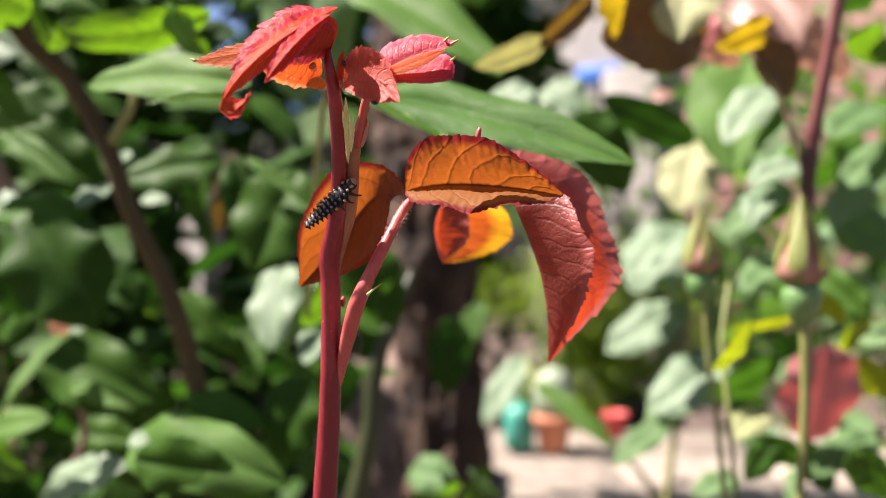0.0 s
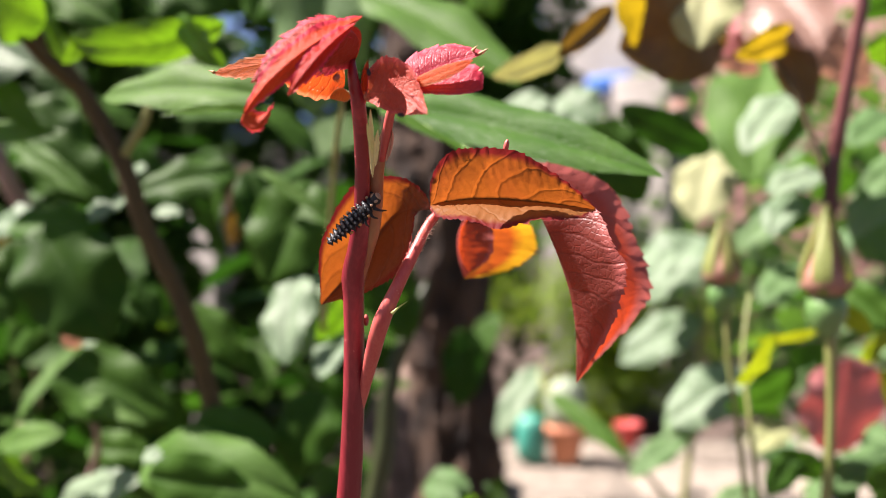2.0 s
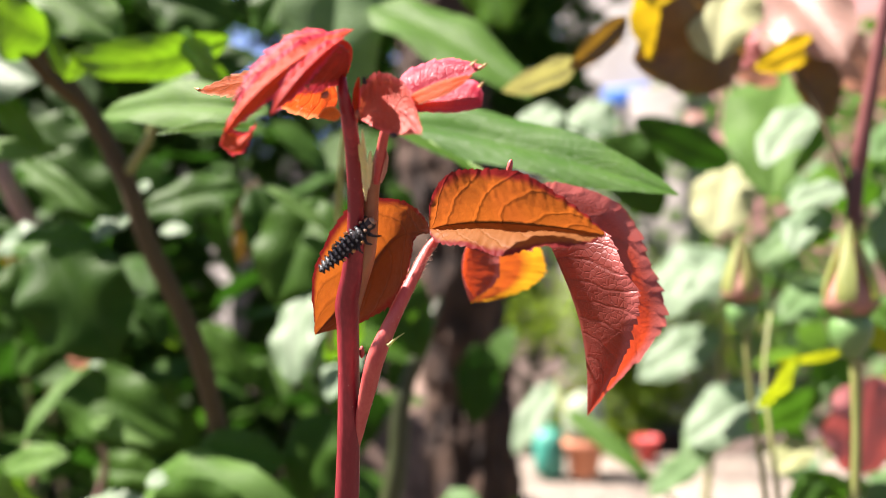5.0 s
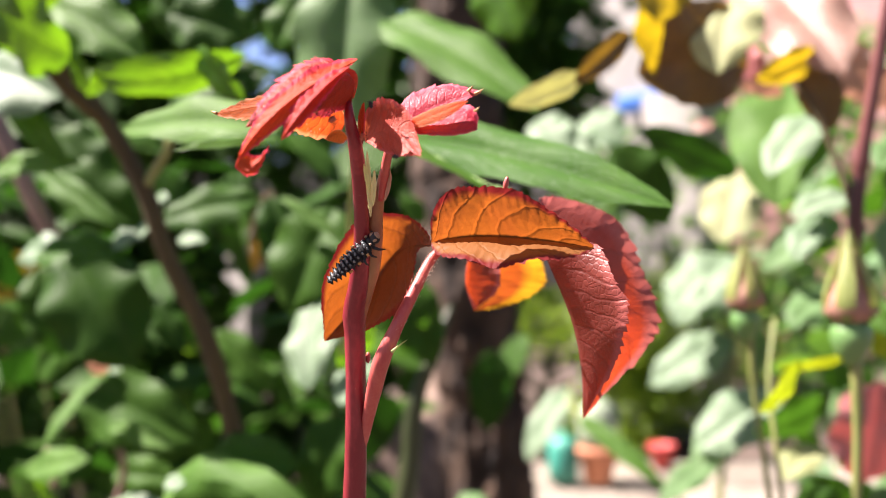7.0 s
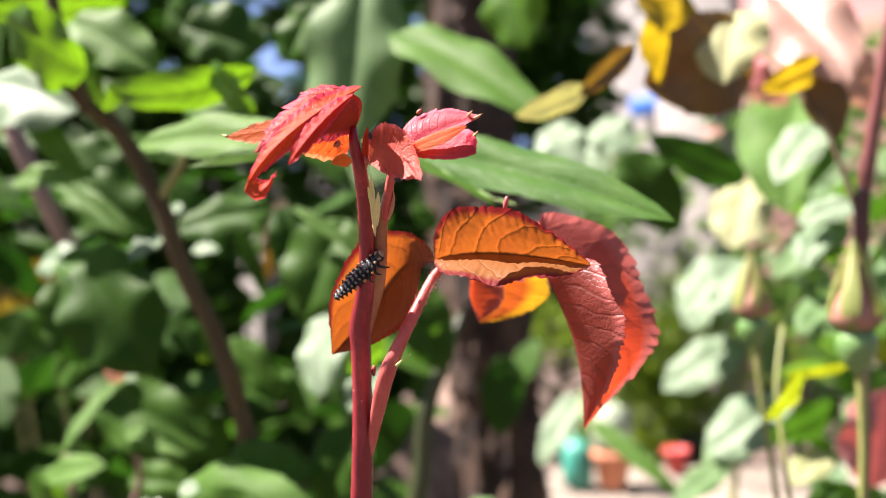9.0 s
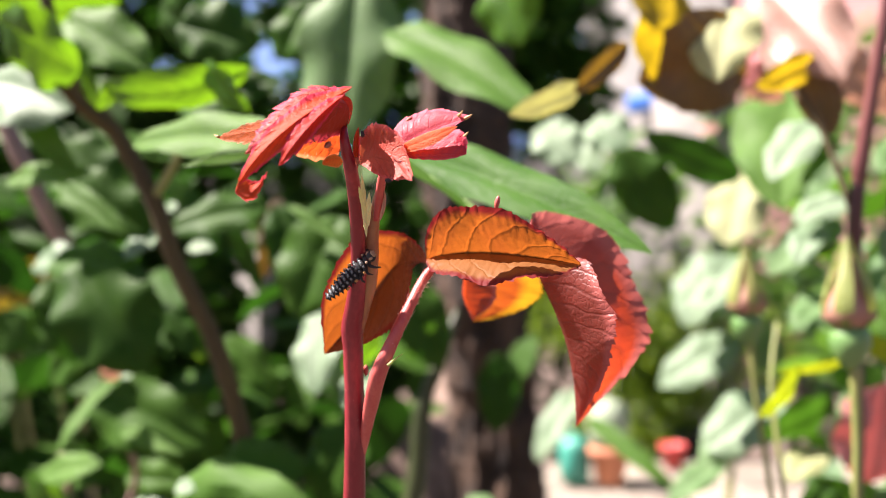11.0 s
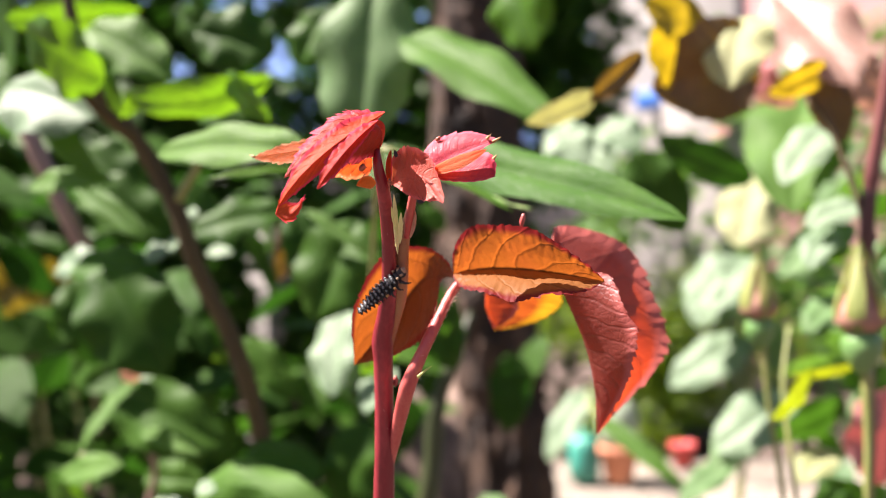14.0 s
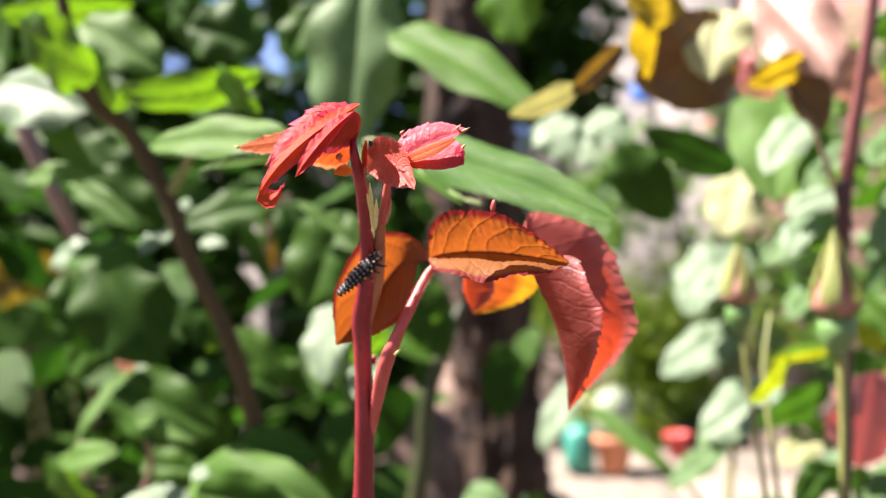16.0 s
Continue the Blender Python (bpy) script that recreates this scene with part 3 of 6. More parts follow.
def leaf(parent, base, tip, mat, wide=0.6, turn=25.0, bend=0.12, fold=0.15, teeth=12, bite=0.06, seed=1, stalk=None, name="leaf", label="", sag=0.0):
    """One leaf of a bush. wide: width against length. turn: degrees by which the blade turns about its midrib, from
    upright to facing up; None: tipped halfway between camera and sun, to show its sheen in view.
    bend: how far the midrib bows, fold: how far the halves rise, against the length. stalk: where its stalk starts."""
    o = parent.matrix_basis.translation
    a, b = Vector(base), Vector(tip)
    d = b - a
    n = d.length
    axis = d.normalized()
    face = Vector((0, -1, 0))
    nrm = (face - axis * face.dot(axis)).normalized()
    up = 1 if axis.cross(nrm).z < 0 else -1
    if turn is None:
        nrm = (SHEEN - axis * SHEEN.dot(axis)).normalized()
    else:
        nrm = Matrix.Rotation(radians(turn) * up, 3, axis) @ nrm
    side = axis.cross(nrm)
    rng = random.Random(seed * 7 + 3)
    w = wide * n * 0.5 / 0.75
    mid = [a, a + d * 0.33 + nrm * bend * n, a + d * 0.67 + nrm * (bend * n * 1.1), b - Vector((0, 0, sag * n))]
    rim = []
    for s in (-1, 1):
        k = rng.uniform(0.9, 1.1)
        rim.append((a + d * 0.10 + side * (s * w * 1.05 * k) + nrm * (fold * n + bend * n * 0.6), a + d * 0.80 + side * (s * w * 0.85 * k) + nrm * (fold * n * 0.8 + bend * n * 0.9)))
    bm = blade(mid, rim[0], rim[1], teeth=teeth, bite=bite, cup=0.13, steps=teeth * 3, across=6, ripple=0.13, seed=seed, at=o)
    ob = part(name, bm, mat, parent, label)
    if stalk:
        s = Vector(stalk)
        part("stalk", tube([s, s.lerp(a, 0.5) + Vector((0, 0, -0.08 * (a - s).length)), a, a + d * 0.3 + nrm * bend * n * 0.55 - nrm * 0.0006], [0.0013, 0.0011, 0.0010, 0.0005], 7, o), "greenstem", parent)
    return ob


# ---- ground, walls, distance ----
def ground():
    bm = bmesh.new()
    n = 60
    grid = []
    for j in range(n + 1):
        row = []
        for i in range(n + 1):
            x, y = ((i / n) * 2 - 1), ((j / n) * 2 - 1)
            x, y = 60 * x * abs(x) ** 1.5, 60 * y * abs(y) ** 1.5 + 1
            row.append(bm.verts.new((x, y, 0.03 * noise.noise(Vector((x * 2.3, y * 2.3, 0.4))))))
        grid.append(row)
    for a, b in zip(grid, grid[1:]):
        for k in range(n):
            bm.faces.new((a[k], a[k + 1], b[k + 1], b[k]))
    tagged(link("ground", bm, "soil"), "brown garden soil with dry litter", "ground", kind="structure")


ground()
tagged(link("backdrop", box((-20.0, 40.0, 16.5), (44.0, 0.2, 20.0), 0.0), "far_sky"), "clear blue sky far behind the trees", "sky", kind="structure")
tagged(link("wall_pink", box((5.2, 9.3, 2.6), (6.0, 0.3, 5.2), 0.02, turn=-22), "render_pink"), "pink rendered house wall in sunlight", "wall", kind="structure")
tagged(link("wall_white", box((1.45, 8.0, 1.9), (1.3, 0.3, 4.0), 0.02, turn=-30), "render_white"), "white rendered wall in sunlight", "wall", kind="structure")
tagged(link("wall_back", box((0.0, 14.0, 1.4), (40.0, 0.4, 2.8), 0.02), "grey"), "grey garden wall far behind", "wall", kind="structure")
tagged(link("concrete_post", box((0.70, 3.2, 0.8), (0.22, 0.20, 1.66), 0.015, turn=-40), "grey"), "pale grey concrete post", "post")
tagged(link("fence_post", box((-1.36, 5.1, 0.62), (0.22, 0.12, 1.28), 0.015, turn=-40), "render_white"), "white painted fence post behind the hedge", "post")
tagged(link("blue_board", box((1.3369, 7.7500, 2.4764), (0.40, 0.16, 0.16), 0.02, turn=-30), "blue"), "blue painted board against the white wall", "board")


def earth_bank():
    """A raised bed of dry litter behind the tree."""
    bm = bmesh.new()
    n, grid = 40, []
    for j in range(n + 1):
        row = []
        for i in range(n + 1):
            x, y = -0.30 + 0.42 * i / n, 1.62 + 1.3 * j / n
            h = 0.74 * min(1, (x + 0.31) / 0.1, (0.06 - x) / 0.08, (y - 1.60) / 0.12, (2.94 - y) / 0.2)
            row.append(bm.verts.new((x, y, h + 0.06 * noise.noise(Vector((x * 7, y * 7, 1))) + 0.03 * noise.noise(Vector((x * 23, y * 23, 2))))))
        grid.append(row)
    for a, b in zip(grid, grid[1:]):
        for k in range(n):
            bm.faces.new((a[k], a[k + 1], b[k + 1], b[k]))
    tagged(link("earth_bank", bm, "litter"), "raised bed of dry brown litter behind the tree", "earth bank", kind="structure")


earth_bank()


def ledge():
    """A low dry wall: rough blocks in two courses, each a stone of its own."""
    w = thing("stone_ledge", (1.1, 2.0, 0.0), "low ledge of rough cream stones in sun", "ledge")
    rng = random.Random(5)
    meshes = []
    for k in range(5):
        bm = bmesh.new()
        bmesh.ops.create_cube(bm, size=1.0)
        bmesh.ops.subdivide_edges(bm, edges=list(bm.edges), cuts=2, use_grid_fill=True)
        for v in bm.verts:
            v.co *= 1 - 0.10 * (v.co.length - 0.6)
            v.co += Vector([rng.uniform(-0.035, 0.035) for _ in range(3)])
        me = bpy.data.meshes.new("stone")
        bm.to_mesh(me)
        bm.free()
        me.materials.append(M["stone"])
        me.polygons.foreach_set("use_smooth", [True] * len(me.polygons))
        meshes.append(me)
    for row, (z, h) in enumerate(((0.08, 0.17), (0.25, 0.17), (0.438, 0.16))):
        for y in (1.74, 2.02, 2.30):
            x = 0.02 + rng.uniform(0, 0.1) + (0.1 if row % 2 else 0)
            while x < 2.3:
                l = rng.uniform(0.2, 0.36)
                ob = new("stone", meshes[rng.randrange(5)])
                ob.parent = w
                ob.matrix_basis = pose(x + l / 2 - 1.1, y - 2.0 + rng.uniform(-0.02, 0.02), z, 0, 0, rng.uniform(-4, 4)) @ Matrix.Diagonal((l, 0.28, h, 1))
                x += l + 0.005


ledge()


def flower_pot(at, size, mat, label, plant=""):
    pot = thing("flower_pot", at, label, "flower pot", group="pots on the ledge")
    k = size
    part("pot", lathe([(0.62 * k, 0), (0.85 * k, 1.3 * k), (1.0 * k, 1.32 * k), (1.02 * k, 1.7 * k), (0.88 * k, 1.7 * k), (0.84 * k, 1.45 * k)]), mat, pot)
    if plant:
        bm = lathe([(0.5 * k, 1.4 * k), (0.85 * k, 1.9 * k), (0.9 * k, 2.9 * k), (0.7 * k, 3.6 * k), (0.2 * k, 3.9 * k)], 24)
        for v in bm.verts:
            a = math.atan2(v.co.y, v.co.x)
            f = 1 + 0.10 * math.cos(a * 10)
            v.co.x, v.co.y = v.co.x * f, v.co.y * f
        part("cactus", bm, plant, pot, "grey-green ribbed cactus")
    return pot


def ledge_things():
    z = 0.524
    flower_pot((0.262, 2.16, z), 0.050, "terracotta", "small terracotta pot with a grey-green cactus", "cactus")
    flower_pot((0.44, 2.33, z), 0.034, "redleaf_pot", "small red pot on the stone ledge")
    jug = thing("bottle", (0.182, 2.18, z), "teal plastic bottle on the stone ledge", "bottle")
    part("body", lathe([(0.028, 0), (0.034, 0.006), (0.036, 0.035), (0.036, 0.078), (0.029, 0.098), (0.012, 0.105)]), "teal", jug)
    part("cap", lathe([(0.013, 0.103), (0.013, 0.112), (0.010, 0.114)]), "teal", jug)
    tub = thing("planter", (0.60, 2.85, 0.0), "tall black plastic planter behind the ledge", "planter")
    part("soil", lathe([(0.05, 0.51), (0.15, 0.515), (0.1, 0.53), (0.02, 0.532)], 24), "soil", tub)
    part("tub", lathe([(0.12, 0), (0.16, 0.52), (0.17, 0.52), (0.17, 0.55), (0.155, 0.55), (0.15, 0.52)], 32), "black", tub)


ledge_things()


def leaf_cloud(name, spots, size, mat, label, category, seed, aspect=0.55, view_gaps=()):
    """Many small folded leaves round the given centres (x, y, z, reach, count), none inside the camera-view gaps."""
    rng = random.Random(seed)
    verts, faces = [], []
    for cx, cy, cz, reach, count in spots:
        for _ in range(count):
            d = Vector((rng.gauss(0, 1), rng.gauss(0, 1), rng.gauss(0, 1)))
            d = d.normalized() * reach * rng.random() ** 0.45
            p = Vector((cx, cy, cz)) + d
            # skip leaves that would cover a gap as the camera sees it
            if any(((p.x / p.y - gx) / gr) ** 2 + (((p.z - 1.0) / p.y - gz) / gr) ** 2 < 1 for gx, gz, gr in view_gaps):
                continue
            l = size * rng.uniform(0.6, 1.3)
            r = Euler((rng.uniform(-0.9, 0.9), rng.uniform(-0.9, 0.9), rng.uniform(0, 6.28))).to_matrix()
            k = len(verts)
            w = l * aspect * 0.5
            lift = l * 0.12
            for q in ((0, 0, 0), (l * 0.45, -w, lift), (l * 0.45, 0, 0), (l * 0.45, w, lift), (l, 0, -lift)):
                verts.append(p + r @ Vector(q))
            faces += [(k, k + 1, k + 2), (k, k + 2, k + 3), (k + 1, k + 4, k + 2), (k + 2, k + 4, k + 3)]
    me = bpy.data.meshes.new(name)
    me.from_pydata(verts, [], faces)
    uv = me.uv_layers.new(name="UVMap")
    me.materials.append(M[mat])
    return tagged(new(name, me), label, category, kind="stuff")


def tree():
    o = (0.0, 1.36, 0)
    t = thing("tree", o, "old tree with rough brown bark", "tree")
    zs = [-0.05 + 0.06 * k for k in range(46)]
    line = [(0.03 - 0.045 * z + 0.012 * math.sin(z * 4.0), 1.355 + 0.036 * z, z) for z in zs]
    bm = tube(line, [0.066 + 0.024 * max(0.0, 0.35 - z) / 0.4 + 0.006 * math.sin(z * 7.0) for z in zs], 64, o, knots=0.03)
    for v in bm.verts:                                   # ridges, hollows and flakes of old bark
        a = math.atan2(v.co.y - 0.036 * v.co.z + 0.005, v.co.x - 0.03 + 0.045 * v.co.z)
        c, d, z = math.cos(a), math.sin(a), v.co.z
        r = noise.noise(Vector((c * 2.0, d * 2.0, z * 4.0))) + 0.7 * noise.noise(Vector((c * 6.0, d * 6.0, z * 16.0))) + 0.5 * noise.noise(Vector((c * 14.0, d * 14.0, z * 38.0)))
        v.co.x, v.co.y = v.co.x + 0.015 * r * c, v.co.y + 0.015 * r * d
    part("trunk", bm, "bark", t)
    part("limb", tube([(-0.05, 1.42, 1.8), (-0.4, 1.5, 2.1), (-0.9, 1.6, 2.35)], [0.07, 0.05, 0.03], 14, o, knots=0.06), "bark", t)
    part("limb", tube([(-0.08, 1.45, 2.1), (0.2, 1.7, 2.4), (0.4, 2.0, 2.6)], [0.06, 0.045, 0.03], 14, o, knots=0.06), "bark", t)


tree()
# slopes from the camera's eye kept free of leaves, so sky and fence post show
VIEW_GAPS = ((-0.248, 0.238, 0.031), (-0.37, 0.235, 0.022), (-0.16, 0.155, 0.016), (-0.41, 0.24, 0.012), (-0.262, 0.035, 0.030), (-0.262, -0.005, 0.030), (-0.262, -0.045, 0.030))


def far_green():
    rng = random.Random(11)
    hedge = [(rng.uniform(-4.2, 0.0), rng.uniform(3.2, 4.2), rng.uniform(0.1, 3.2), 0.45, 150) for _ in range(130)]
    hedge += [(rng.uniform(-0.3, 0.42), rng.uniform(3.9, 4.8), rng.uniform(1.75, 3.2), 0.30, 170) for _ in range(22)]
    leaf_cloud("hedge", hedge, 0.11, "dark", "dense dark green hedge behind the roses", "hedge", 3, view_gaps=VIEW_GAPS)
    rear = [(rng.uniform(-5.5, 0.2), rng.uniform(5.6, 6.4), rng.uniform(0.1, 2.7), 0.5, 150) for _ in range(110)]
    leaf_cloud("rear_hedge", rear, 0.17, "dark", "second dark hedge further back", "hedge", 9, view_gaps=VIEW_GAPS)
    # crown out of view, added to shade the trunk and the garden behind
    crown = [(rng.uniform(-3.0, -1.5), rng.uniform(0.9, 2.6), rng.uniform(2.0, 2.8), 0.35, 90) for _ in range(30)]
    crown += [(rng.uniform(-1.7, -0.1), rng.uniform(1.55, 1.82), rng.uniform(1.95, 2.8), 0.18, 60) for _ in range(20)]
    leaf_cloud("tree_crown", crown, 0.09, "dark", "unseen tree crown added to shade the background", "tree crown", 4, view_gaps=VIEW_GAPS)
    shrub = [(0.49 + rng.gauss(0, 0.10), 2.75 + rng.gauss(0, 0.08), 0.74 + rng.gauss(0, 0.12), 0.11, 190) for _ in range(38)]
    leaf_cloud("conifer_shrub", shrub, 0.03, "moss", "fuzzy yellow-green conifer shrub", "shrub", 5, aspect=0.4)
    bank = [(rng.uniform(0.7, 2.6), rng.uniform(2.6, 4.0), rng.uniform(0.6, 1.75), 0.25, 80) for _ in range(80)]
    leaf_cloud("shrub_bank", bank, 0.07, "pale", "sunlit green shrubs beyond the ledge", "shrub", 6)
    mid = [(rng.uniform(0.22, 0.56), rng.uniform(2.5, 3.2), rng.uniform(1.12, 1.40), 0.10, 26) for _ in range(16)]
    leaf_cloud("pale_shrub", mid, 0.06, "pale", "pale sunlit leaves beyond the trunk", "shrub", 7)


far_green()


# ---- roses behind the shoot ----
def bush_fill(b, spots, mats, seed, size=(0.035, 0.06)):
    """Leaves that fill the bush, on four shared blades, each an object of its own."""
    rng = random.Random(seed)
    o = b.matrix_basis.translation
    blades = []
    for k in range(3):
        for mat in mats:
            w = rng.uniform(0.3, 0.42)
            bm = blade([(0, 0, 0), (0.33, 0, 0.08), (0.67, 0, 0.06), (1, 0, -0.1)], [(0.1, -w, 0.1), (0.8, -w * 0.8, 0.05)], [(0.1, w, 0.1), (0.8, w * 0.8, 0.05)], teeth=9, bite=0.07, steps=18, across=3, ripple=0.06, seed=seed + k)
            me = bpy.data.meshes.new("leaf")
            bm.to_mesh(me)
            bm.free()
            me.materials.append(M[mat])
            me.polygons.foreach_set("use_smooth", [True] * len(me.polygons))
            blades.append(me)
    for (x0, x1), (y0, y1), (z0, z1), count in spots:
        for _ in range(count):
            p = Vector((rng.uniform(x0, x1), rng.uniform(y0, y1), rng.uniform(z0, z1)))
            if abs(p.x / p.y + 0.255) < 0.06 and -0.07 < (p.z - 1.0) / p.y < 0.04:        # no leaves on the camera's line to the fence post
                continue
            ob = new("leaf", blades[rng.randrange(len(blades))])
            ob.parent = b
            s = rng.uniform(*size)
            p = p - o
            ob.matrix_basis = pose(*p, rng.gauss(25, 30), rng.gauss(20, 30), rng.uniform(0, 360)) @ Matrix.Scale(s, 4)


def left_bush():
    o = (-0.11, 0.345, 0.0)
    b = thing("rose_bush", o, "green rose bush with a brown cane", "rose bush")
    part("cane", tube([(-0.06, 0.36, 0.0), (-0.08, 0.36, 0.6), (-0.0879, 0.3550, 0.9029), (-0.0943, 0.3500, 0.9459), (-0.1036, 0.3450, 0.9831), (-0.1180, 0.3420, 1.0151), (-0.1253, 0.3400, 1.0378), (-0.1380, 0.3350, 1.0626), (-0.1483, 0.3300, 1.0780), (-0.1531, 0.3250, 1.0889), (-0.1597, 0.3200, 1.1193)],
              [0.006, 0.005, 0.0038, 0.0037, 0.0036, 0.0036, 0.0036, 0.0033, 0.0030, 0.0028, 0.002], 12, o, knots=0.05), "cane", b)
    part("twig", tube([(-0.1257, 0.3400, 1.0378), (-0.1193, 0.3360, 1.0450), (-0.1137, 0.3320, 1.0517), (-0.1114, 0.3300, 1.0565)], [0.0022, 0.0019, 0.0017, 0.0012], 9, o), "greenstem", b)
    part("twig", tube([(-0.1380, 0.3350, 1.0626), (-0.1460, 0.3250, 1.0708), (-0.1508, 0.3100, 1.0810)], [0.0026, 0.0024, 0.002], 9, o), "cane", b)
    leaf(b, (-0.0494, 0.2350, 1.0424), (-0.1019, 0.2624, 1.0471), "pale_sheen", 0.26, None, 0.06, 0.05, seed=3)
    leaf(b, (-0.0477, 0.2140, 1.0357), (-0.0676, 0.2060, 1.0329), "lime", 0.16, -42, 0.04, 0.03, seed=81)
    leaf(b, (-0.0748, 0.2950, 1.0769), (-0.1324, 0.3100, 1.0760), "lime", 0.27, 42, 0.22, 0.05, seed=101)
    leaf(b, (-0.1422, 0.3120, 1.0921), (-0.1366, 0.3180, 1.0689), "lime", 0.42, 30, 0.06, 0.03, seed=102)
    leaf(b, (-0.1625, 0.3450, 1.1099), (-0.1238, 0.3350, 1.0862), "pale_sheen", 0.55, None, 0.08, 0.04, seed=103)
    leaf(b, (-0.1375, 0.3050, 1.0798), (-0.1666, 0.3050, 1.0997), "lime", 0.85, 38, 0.08, 0.04, seed=104)
    leaf(b, (-0.2076, 0.3650, 1.1208), (-0.1503, 0.3700, 1.1249), "lime", 0.26, 40, 0.08, 0.04, seed=237)
    leaf(b, (-0.1574, 0.3400, 1.0728), (-0.2082, 0.3650, 1.0910), "white_sheen", 0.62, None, 0.08, 0.04, seed=105)
    leaf(b, (-0.1848, 0.3550, 1.0761), (-0.1594, 0.3500, 1.0488), "pale_sheen", 0.32, None, 0.08, 0.04, seed=106)
    leaf(b, (-0.1995, 0.3700, 1.0494), (-0.1554, 0.3550, 1.0495), "pale_sheen", 0.3, None, 0.08, 0.04, seed=107)
    leaf(b, (-0.2011, 0.4150, 1.0541), (-0.1595, 0.4000, 1.0272), "pale_sheen", 0.26, None, 0.08, 0.04, seed=108)
    leaf(b, (-0.2064, 0.4350, 1.0572), (-0.1607, 0.4300, 1.0291), "dark", 0.62, -18, 0.08, 0.04, seed=109)
    # two small pale blades stand for white highlights
    leaf(b, (-0.1489, 0.3650, 1.0191), (-0.1338, 0.3550, 1.0199), "white_sheen", 0.75, None, 0.08, 0.04, seed=110)
    leaf(b, (-0.1389, 0.3650, 1.0213), (-0.1259, 0.3550, 1.0258), "white_sheen", 0.7, None, 0.08, 0.04, seed=111)
    leaf(b, (-0.1254, 0.3500, 1.0343), (-0.1177, 0.3450, 1.0351), "white_sheen", 0.8, None, 0.08, 0.04, seed=112)
    leaf(b, (-0.0974, 0.4050, 1.0391), (-0.1416, 0.4000, 1.0289), "dark", 0.52, -32, 0.08, 0.04, seed=113)
    leaf(b, (-0.1294, 0.3900, 1.0212), (-0.1158, 0.3850, 1.0204), "white_sheen", 0.5, None, 0.08, 0.04, seed=114)
    leaf(b, (-0.1786, 0.3650, 1.0147), (-0.1378, 0.3550, 1.0133), "green", 0.5, -45, 0.08, 0.04, seed=115)
    leaf(b, (-0.1943, 0.3850, 1.0169), (-0.1698, 0.3700, 1.0139), "white_sheen", 0.6, None, 0.08, 0.04, seed=116)
    leaf(b, (-0.1842, 0.4050, 1.0156), (-0.1502, 0.3950, 0.9662), "dark", 0.72, -14, 0.1, 0.04, seed=117)
    leaf(b, (-0.2078, 0.4250, 1.0098), (-0.1936, 0.4200, 0.9680), "dark", 0.6, -20, 0.08, 0.04, seed=118)
    leaf(b, (-0.1044, 0.4550, 1.0485), (-0.1117, 0.4500, 1.0079), "olive", 0.32, 15, 0.08, 0.04, seed=119)
    leaf(b, (-0.0625, 0.3950, 1.0339), (-0.0801, 0.3850, 0.9895), "dark", 0.78, -12, 0.1, 0.04, seed=120)
    # narrow pale blade stands for the highlight along the dark leaf's rim
    leaf(b, (-0.0845, 0.3880, 1.0387), (-0.0515, 0.3800, 1.0161), "pale_sheen", 0.13, None, 0.08, 0.04, seed=121)
    leaf(b, (-0.0929, 0.4020, 1.0400), (-0.0803, 0.3980, 1.0014), "dark", 0.5, -20, 0.08, 0.04, seed=122)
    leaf(b, (-0.0749, 0.4300, 0.9931), (-0.0762, 0.4050, 0.9546), "white_sheen", 0.62, None, 0.08, 0.04, seed=123)
    leaf(b, (-0.0649, 0.4350, 0.9941), (-0.0680, 0.4100, 0.9565), "white_sheen", 0.45, None, 0.08, 0.04, seed=124)
    leaf(b, (-0.0447, 0.3750, 0.9867), (-0.0576, 0.3700, 0.9687), "lime", 0.62, 40, 0.08, 0.04, seed=125)
    leaf(b, (-0.0461, 0.3750, 0.9714), (-0.0534, 0.3550, 0.9547), "white_sheen", 0.6, None, 0.08, 0.04, seed=126)
    leaf(b, (-0.1497, 0.4550, 0.9698), (-0.1378, 0.4550, 0.9703), "lime", 0.6, 30, 0.08, 0.04, seed=127)
    leaf(b, (-0.1557, 0.4250, 0.9956), (-0.1372, 0.4200, 0.9712), "dark", 0.5, -30, 0.08, 0.04, seed=128)
    leaf(b, (-0.1953, 0.4450, 0.9530), (-0.1343, 0.4350, 0.9263), "dark", 0.55, -22, 0.1, 0.04, seed=129)
    leaf(b, (-0.1740, 0.4250, 0.9360), (-0.1388, 0.4150, 0.9272), "pale_sheen", 0.28, None, 0.08, 0.04, seed=130)
    leaf(b, (-0.1748, 0.4200, 0.9609), (-0.1900, 0.3950, 0.9317), "pale_sheen", 0.26, None, 0.08, 0.04, seed=131)
    leaf(b, (-0.1778, 0.4100, 0.9644), (-0.1676, 0.4100, 0.9664), "redleaf_pale", 0.9, 20, 0.08, 0.04, seed=132)
    leaf(b, (-0.1747, 0.4250, 0.9620), (-0.1573, 0.4150, 0.9670), "white_sheen", 0.5, None, 0.08, 0.04, seed=133)
    leaf(b, (-0.1182, 0.3450, 0.9264), (-0.0538, 0.3200, 0.9166), "pale_sheen", 0.42, None, 0.22, 0.04, seed=134)
    leaf(b, (-0.1092, 0.3220, 0.9254), (-0.0721, 0.3180, 0.9224), "dark", 0.55, -8, 0.1, 0.04, seed=135)
    leaf(b, (-0.0890, 0.3300, 0.9227), (-0.0603, 0.3180, 0.9112), "pale_sheen", 0.5, None, 0.08, 0.04, seed=136)
